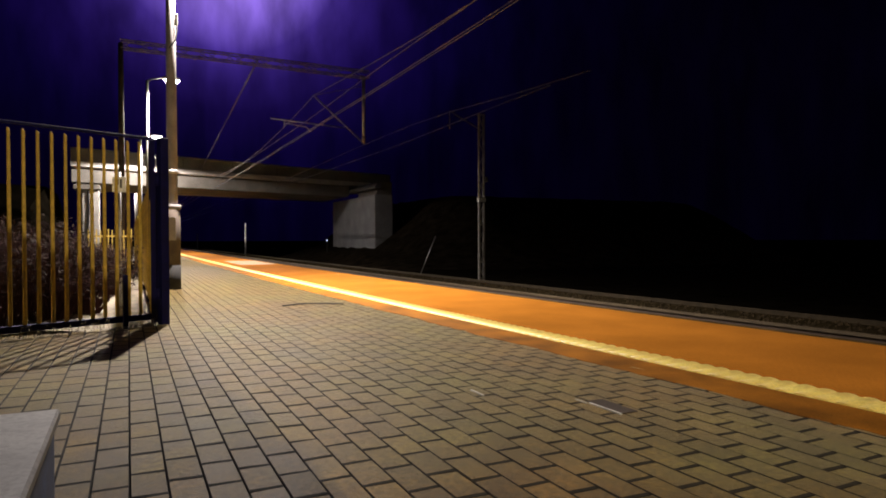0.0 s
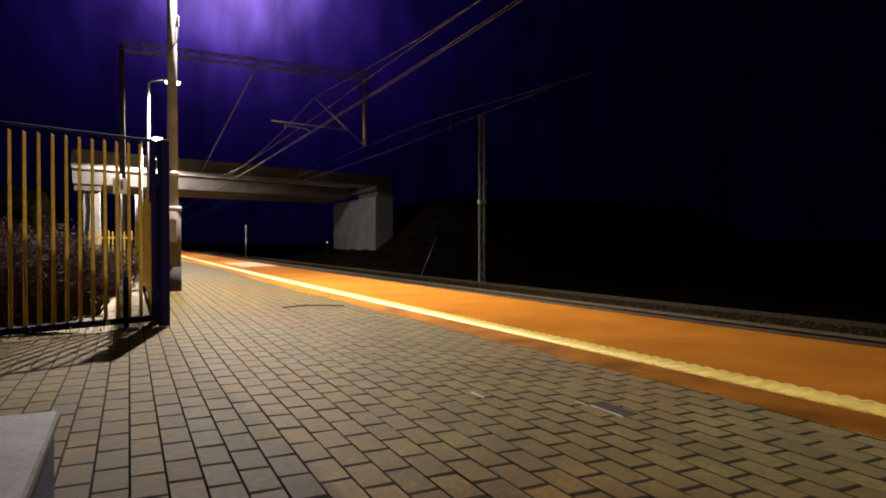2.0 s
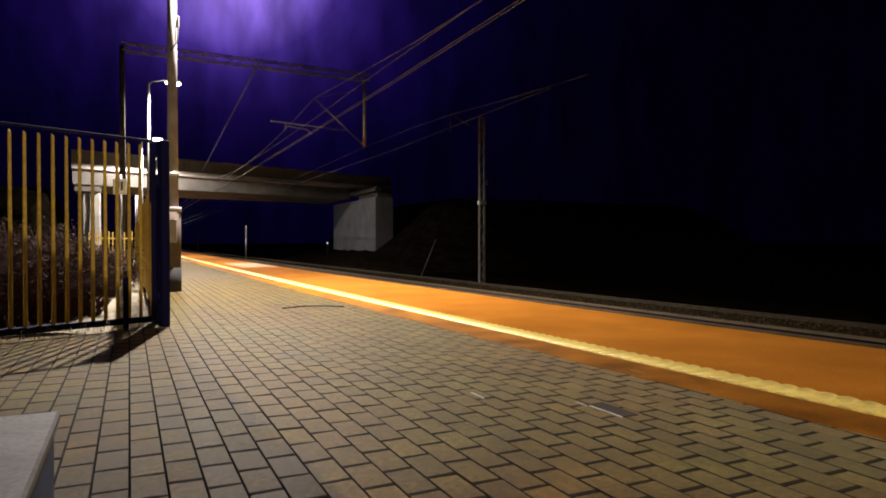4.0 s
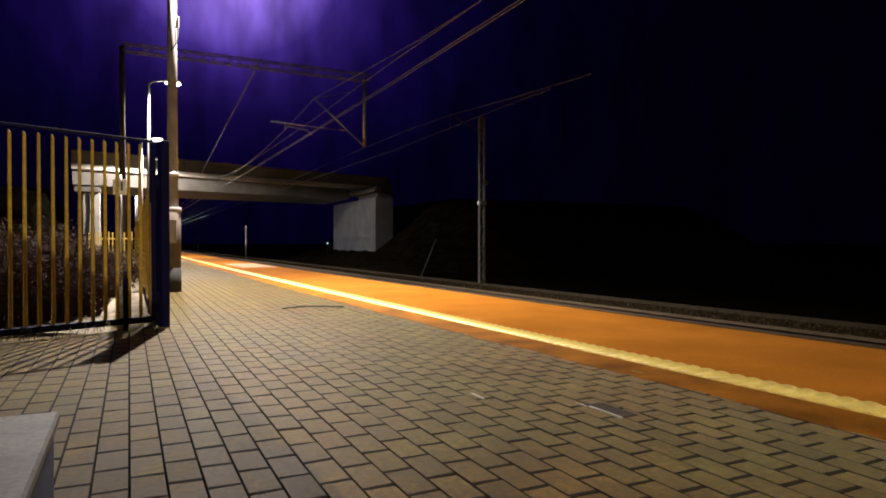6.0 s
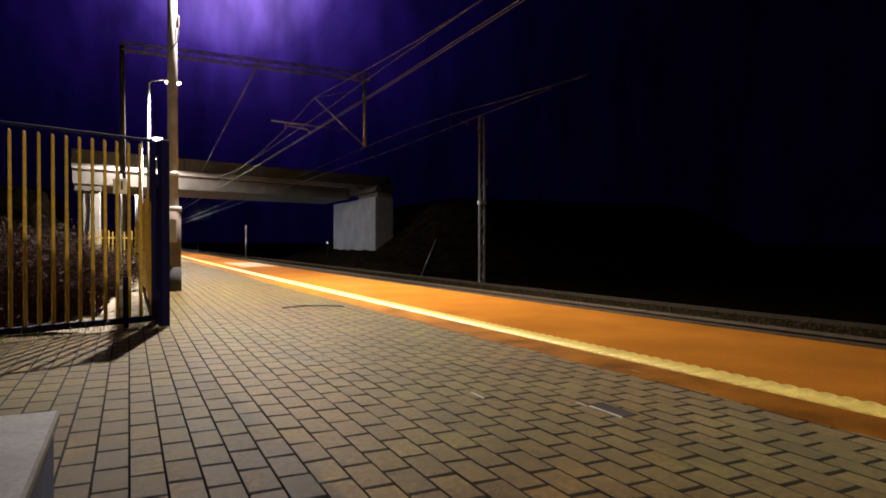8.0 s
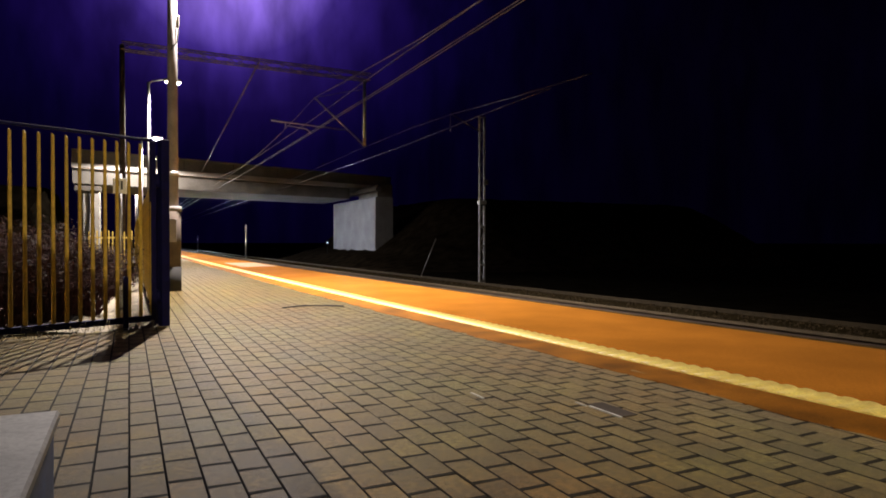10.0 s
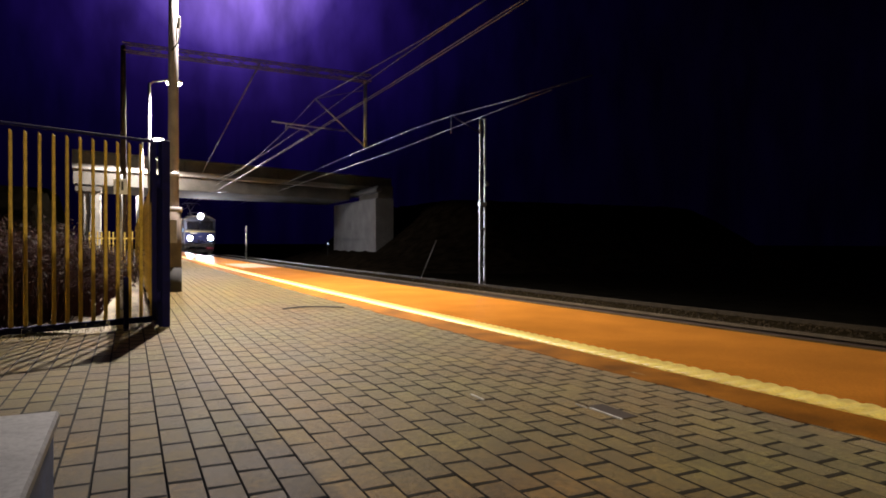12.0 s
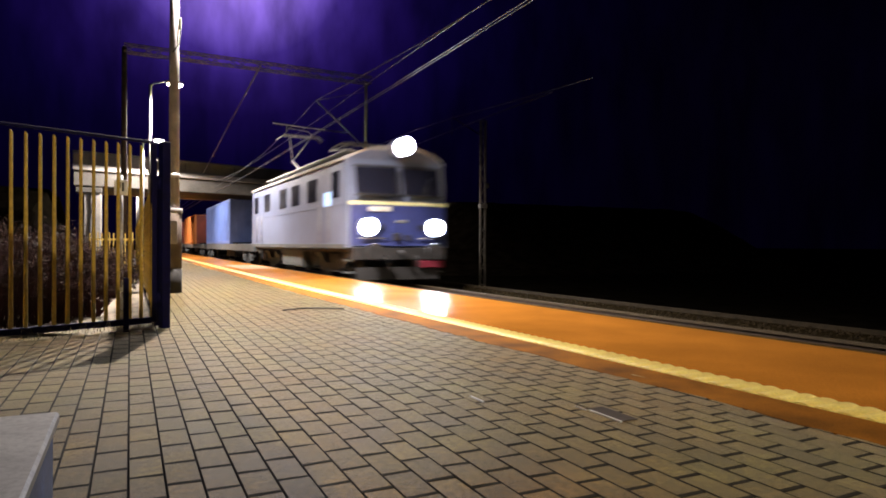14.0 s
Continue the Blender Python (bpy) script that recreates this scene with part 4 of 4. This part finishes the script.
    part("lens", ring, M_HEAD, top, "glowing white lens")
    tip, root = Vector((0, -0.20, 3.77)), Vector((-0.059, 0.285, 3.792))
    part("reflector_tube", add_tube(add_tube(bmesh.new(), tip, root, 0.060, seg=24, caps=False), root, root + Vector((0, 0.01, 0)), 0.1, seg=24), M_BLACK, top)
    part("back_cover", add_tube(bmesh.new(), (0, 0.30, 3.77), (0, 0.33, 3.77), 0.27, seg=24), M_LOCO, top)
    part("filament", add_tube(bmesh.new(), root + Vector((0, -0.02, 0)), root, 0.045, seg=20), M_BEAM, top)
    part("front_plate", add_box(bmesh.new(), (-0.95, -0.035, 2.02), (-0.3, -0.0, 2.15), 0.01), M_WHITE, o, "white plate")
    part("emblem", add_box(bmesh.new(), (-0.16, -0.035, 1.72), (0.16, -0.015, 1.80), 0.01), M_GALV, o)
    part("jumper_socket", add_box(bmesh.new(), (-0.25, -0.10, 1.24), (-0.05, 0.0, 1.45), 0.02), M_UNDER, o)
    part("jumper_socket", add_box(bmesh.new(), (0.12, -0.08, 1.24), (0.26, 0.0, 1.40), 0.02), M_UNDER, o)
    part("buffer_beam", add_box(bmesh.new(), (-1.35, 0.02, 0.72), (1.35, 0.35, 1.06), 0.02), M_UNDER, o)
    part("beam_marking", add_box(bmesh.new(), (0.55, 0.0, 0.5), (1.30, 0.3, 0.70), 0.02), M_RED, o, "dull red panel")
    part("snow_plough", add_prism(bmesh.new(), [(-1.2, 0.18), (1.2, 0.18), (1.25, 0.52), (-1.25, 0.52)], 0.15, 0.25), M_UNDER, o)
    part("coupling_hook", add_tube(bmesh.new(), (0, 0.2, 0.95), (0, -0.28, 0.9), 0.06), M_UNDER, o)
    for x in (-0.45, 0.4):
        part("brake_hose", add_path(bmesh.new(), [(x, 0.05, 0.85), (x + 0.03, -0.15, 0.75), (x + 0.05, -0.12, 0.5), (x + 0.02, 0.0, 0.42)], 0.03), M_BLACK, o)
    # windows, doors and ribs on both sides
    for sx in (-1, 1):
        def side(name, y0, y1, z0, z1, mt, out=0.012, lab=""):
            x = sx * 1.47
            return boxp(name, (min(x, x + sx * out), y0, z0), (max(x, x + sx * out), y1, z1), mt, o, lab, 0.004)
        side("cab_window", 0.85, 1.55, 2.42, 3.16, M_GLASS)
        side("cab_lamp_pane", 1.62, 2.2, 2.22, 2.62, M_PALEPANE, 0.03, "pale blue glowing pane")
        for y0 in (3.05, 5.1, 6.9, 9.6, 11.6):
            w = side("side_window", y0, y0 + 1.05, 2.42, 3.12, M_GLASS)
        d = side("cab_door", 2.3, 2.85, 1.10, 3.16, M_LOCO, 0.02)
        side("cab_door", L - 2.5, L - 1.85, 1.10, 3.16, M_LOCO, 0.02)
        side("waist_band", 0.35, L - 0.35, 2.20, 2.26, M_LOCO, 0.015)
        side("sill_beam", 0.3, L - 0.3, 1.02, 1.14, M_GREYGEAR, 0.025)
        for y0 in (1.72, 2.62, L - 2.62, L - 1.72):
            x = sx * 1.52
            part("handrail", add_tube(bmesh.new(), (x, y0, 1.2), (x, y0, 2.3), 0.016), M_GALV, o)
    part("battery_box", add_box(bmesh.new(), (-1.3, 5.4, 0.35), (1.3, 8.2, 1.02), 0.05), M_GREYGEAR, o)
    part("air_tank", add_tube(bmesh.new(), (-1.1, 4.85, 0.75), (1.1, 4.85, 0.75), 0.2), M_UNDER, o)
    part("underframe", add_box(bmesh.new(), (-1.3, 0.3, 0.92), (1.3, L - 0.3, 1.06)), M_UNDER, o)
    part("roof_box", add_box(bmesh.new(), (-0.8, 5.2, 3.72), (0.8, 8.4, 4.02), 0.08), M_LOCOROOF, o)
    part("roof_box", add_box(bmesh.new(), (-0.55, 8.7, 3.75), (0.55, 9.9, 3.98), 0.06), M_LOCOROOF, o)
    part("roof_walk", add_box(add_box(bmesh.new(), (-1.1, 1.4, 3.80), (-0.8, L - 1.4, 3.83)), (0.8, 1.4, 3.80), (1.1, L - 1.4, 3.83)), M_LOCOROOF, o)
    part("horn", add_tube(bmesh.new(), (0.55, 1.2, 3.85), (0.55, 0.75, 3.85), 0.03, 0.09), M_LOCOROOF, o)
    pantograph(o, 3.2, False)
    pantograph(o, L - 3.0, True)
    build_bogie(o, 2.9, 2.9, 0.60)
    build_bogie(o, L - 2.9, 2.9, 0.60)
    return o


def build_wagon():
    """A flat container wagon, 19.6 m long, origin at its leading buffers."""
    o = thing("flat_wagon", pose(0, 0, 0), "grimy flat container wagon with two trucks", "wagon", "container wagons")
    for sx in (-1, 1):
        part("side_beam", add_box(bmesh.new(), (sx * 1.1 - 0.08, 0.6, 0.78), (sx * 1.1 + 0.08, 20.0, 1.14), 0.02), M_GREYGEAR, o)
        for y in (0.0, 20.6):
            part("buffer", add_tube(bmesh.new(), (sx * 0.875, y, 0.98), (sx * 0.875, y + (0.6 if y < 1 else -0.6), 0.98), 0.14), M_UNDER, o)
    part("centre_beam", add_box(bmesh.new(), (-0.25, 0.6, 0.72), (0.25, 20.0, 1.08)), M_UNDER, o)
    for y in (0.6, 4, 7, 10, 13, 16, 19.8):
        part("cross_beam", add_box(bmesh.new(), (-1.05, y, 0.85), (1.05, y + 0.2, 1.12)), M_UNDER, o)
    build_bogie(o, 2.6, 1.8, 0.46)
    build_bogie(o, 18.0, 1.8, 0.46)
    part("brake_gear", add_box(bmesh.new(), (-0.9, 8.2, 0.4), (0.9, 11.5, 0.75), 0.05), M_UNDER, o)
    return o


def build_container(mside, mend, label):
    """A 40-foot box with corrugated walls, origin at the foot of its leading end."""
    o = thing("shipping_container", pose(0, 0, 0), label, "container", "containers on the wagons")
    L, W, T = 12.19, 2.44, 2.6
    for sx in (-1, 1):
        bm = bmesh.new()
        pts, y, k = [], 0.16, 0
        while y < L - 0.3:
            d = 0.036 if k % 2 else 0.0
            pts += [(y, d), (y + 0.072, d)]
            y += 0.139
            k += 1
        pts.append((L - 0.16, 0.0))
        lo = [bm.verts.new((sx * (W / 2 - 0.02 - d), y, 0.15)) for y, d in pts]
        hi = [bm.verts.new((sx * (W / 2 - 0.02 - d), y, T - 0.1)) for y, d in pts]
        for i in range(len(pts) - 1):
            bm.faces.new((lo[i], lo[i + 1], hi[i + 1], hi[i]))
        part("side_wall", bm, mside, o)
        for z0, z1 in ((0.0, 0.16), (T - 0.11, T)):
            part("rail", add_box(bmesh.new(), (sx * W / 2 - 0.06, 0.15, z0), (sx * W / 2 + 0.0, L - 0.15, z1), 0.01) if sx > 0 else add_box(bmesh.new(), (-W / 2, 0.15, z0), (-W / 2 + 0.06, L - 0.15, z1), 0.01), mside, o)
        for y in (0.0, L - 0.16):
            x = sx * (W / 2 - 0.08)
            part("corner_post", add_box(bmesh.new(), (x - 0.08, y, 0), (x + 0.08, y + 0.16, T), 0.015), mside, o)
    part("roof", add_box(bmesh.new(), (-W / 2 + 0.06, 0.1, T - 0.06), (W / 2 - 0.06, L - 0.1, T - 0.02)), mside, o)
    part("floor", add_box(bmesh.new(), (-W / 2 + 0.06, 0.1, 0.05), (W / 2 - 0.06, L - 0.1, 0.15)), M_UNDER, o)
    for y in (0.02, L - 0.08):
        dr = part("end_door" if y > 1 else "end_wall", add_box(bmesh.new(), (-W / 2 + 0.16, y, 0.1), (W / 2 - 0.16, y + 0.05, T - 0.08)), mend, o)
        for x in (-0.8, -0.4, 0.0, 0.4, 0.8):
            part("rib" if y < 1 else "lock_rod", add_box(bmesh.new(), (x - 0.05, y - 0.025 if y < 1 else y + 0.05, 0.15), (x + 0.05, y if y < 1 else y + 0.075, T - 0.12)), mend, dr)
    return o


# ---- build ----
build_ground()
build_platform()
build_track()
build_shadow_wall()
build_bridge()
build_catenary()
build_lamps()
build_gate()
build_fence()
build_garden_fence()
build_bed()
build_tufts()
build_shrubs()
build_box()
build_far()
build_small()

LOCO = build_loco()
PERIOD = 21.9
FIRST = 14.6
CARS = []
blue = build_container(M_CONT_BLUE, M_CONT_BLUE, "blue corrugated shipping container on a flat wagon")
orange = build_container(M_CONT_ORANGE, M_CONT_RED, "orange corrugated shipping container with a dark red end")
red = build_container(M_CONT_RED, M_CONT_RED, "dark red corrugated shipping container on a flat wagon")
wagon = build_wagon()
boxes = [blue, orange, copy_thing(orange, pose(0, 0, 0)), red, copy_thing(blue, pose(0, 0, 0)), copy_thing(orange, pose(0, 0, 0))]
wagons = [wagon] + [copy_thing(wagon, pose(0, 0, 0)) for _ in boxes[1:]]


def build_pavers():
    """Rectangular blocks in running bond along the platform: the nearest are parts, the rest are joined."""
    w, l = 0.1205, 0.241
    floor = tagged(new("paving"), "grey-brown concrete block paving in running bond", "pavement", kind="structure")

    def block(bm, x, s, dz, tilt):
        g, b, t = 0.0026, 0.0042, 0.05
        x0, x1, y0, y1 = x + g, x + w - g, s + 2 * g, s + l - 2 * g
        z = dz
        lo = [bm.verts.new(p) for p in ((x0, y0, z - t), (x1, y0, z - t), (x1, y1, z - t), (x0, y1, z - t))]
        md = [bm.verts.new(p) for p in ((x0, y0, z - b), (x1, y0, z - b), (x1, y1, z - b), (x0, y1, z - b))]
        hi = [bm.verts.new((px, py, z + pz)) for px, py, pz in ((x0 + 0.5 * b, y0 + 2.6 * b, -tilt), (x1 - 0.5 * b, y0 + 2.6 * b, tilt * 0.5), (x1 - 0.5 * b, y1 - b, tilt), (x0 + 0.5 * b, y1 - b, -tilt * 0.5))]
        # dark joint colour on the sides and three bevels paints in joint shade
        for i in range(4):
            j = (i + 1) % 4
            bm.faces.new((lo[i], lo[j], md[j], md[i])).material_index = 1
            bm.faces.new((md[i], md[j], hi[j], hi[i])).material_index = 0 if i == 2 else 1
        bm.faces.new(hi)

    rng = random.Random(8)
    shapes = []
    for k in range(6):
        bm = bmesh.new()
        block(bm, 0, 0, 0, (k - 2.5) * 0.0006)
        shapes.append(mesh_of("paver", bm, M_PAVER))
        shapes[-1].materials.append(M_JOINT)
    rest = bmesh.new()
    single = 0
    for c in range(-34, 27):
        x = c * w - 0.003
        s = -8.0 + (0.5 * l if c % 2 else 0.0) + rng.uniform(-0.01, 0.01)
        while s < 30.2:
            if x + w < yellow_x(s) - 0.26 and (x > -0.02 or s < 6.9 or x > 0.2):
                dz = rng.uniform(-0.0015, 0.001)
                if 1.6 < s < 3.9 and -0.5 < x < 1.62 and single < 300:
                    ob = new("paver", shapes[rng.randrange(6)])
                    ob.parent = floor
                    ob.location = (x, s, dz)
                    single += 1
                else:
                    block(rest, x, s, dz, rng.uniform(-1, 1) * 0.0015)
            s += l
    joined = tagged(part("joined_pavers", rest, M_PAVER_FAR, floor), kind="stuff")
    joined.data.materials.append(M_JOINT)
    # worn metal strip let into the paving
    f = thing("metal_strip", pose(0, 0, 0), "worn bare metal edge of a small paving cover", "cover")
    boxp("cover", (2.147, 2.45, 0.0), (2.25, 2.72, 0.004), M_POSTLOW, f)
    boxp("edge", (2.122, 2.69, 0.0), (2.128, 2.78, 0.006), M_WHITE, f)
    # thin white bar that draws a scratch on the paving
    scr = thing("metal_sliver", pose(0, 0, 0), "thin bright scratch on the paving", "scrap")
    boxp("scratch_bar", (1.722, 3.07, 0.0), (1.733, 3.21, 0.006), M_WHITE, scr)
    boxp("edge", (2.130, 2.44, 0.0), (2.143, 2.68, 0.007), M_WHITE, f)


build_pavers()


def motions():
    ride(LOCO, 0.0)
    for k, (w, b) in enumerate(zip(wagons, boxes)):
        ride(w, FIRST + k * PERIOD)
        ride(b, 22.6 + k * PERIOD, -PLAT + 1.14)


motions()
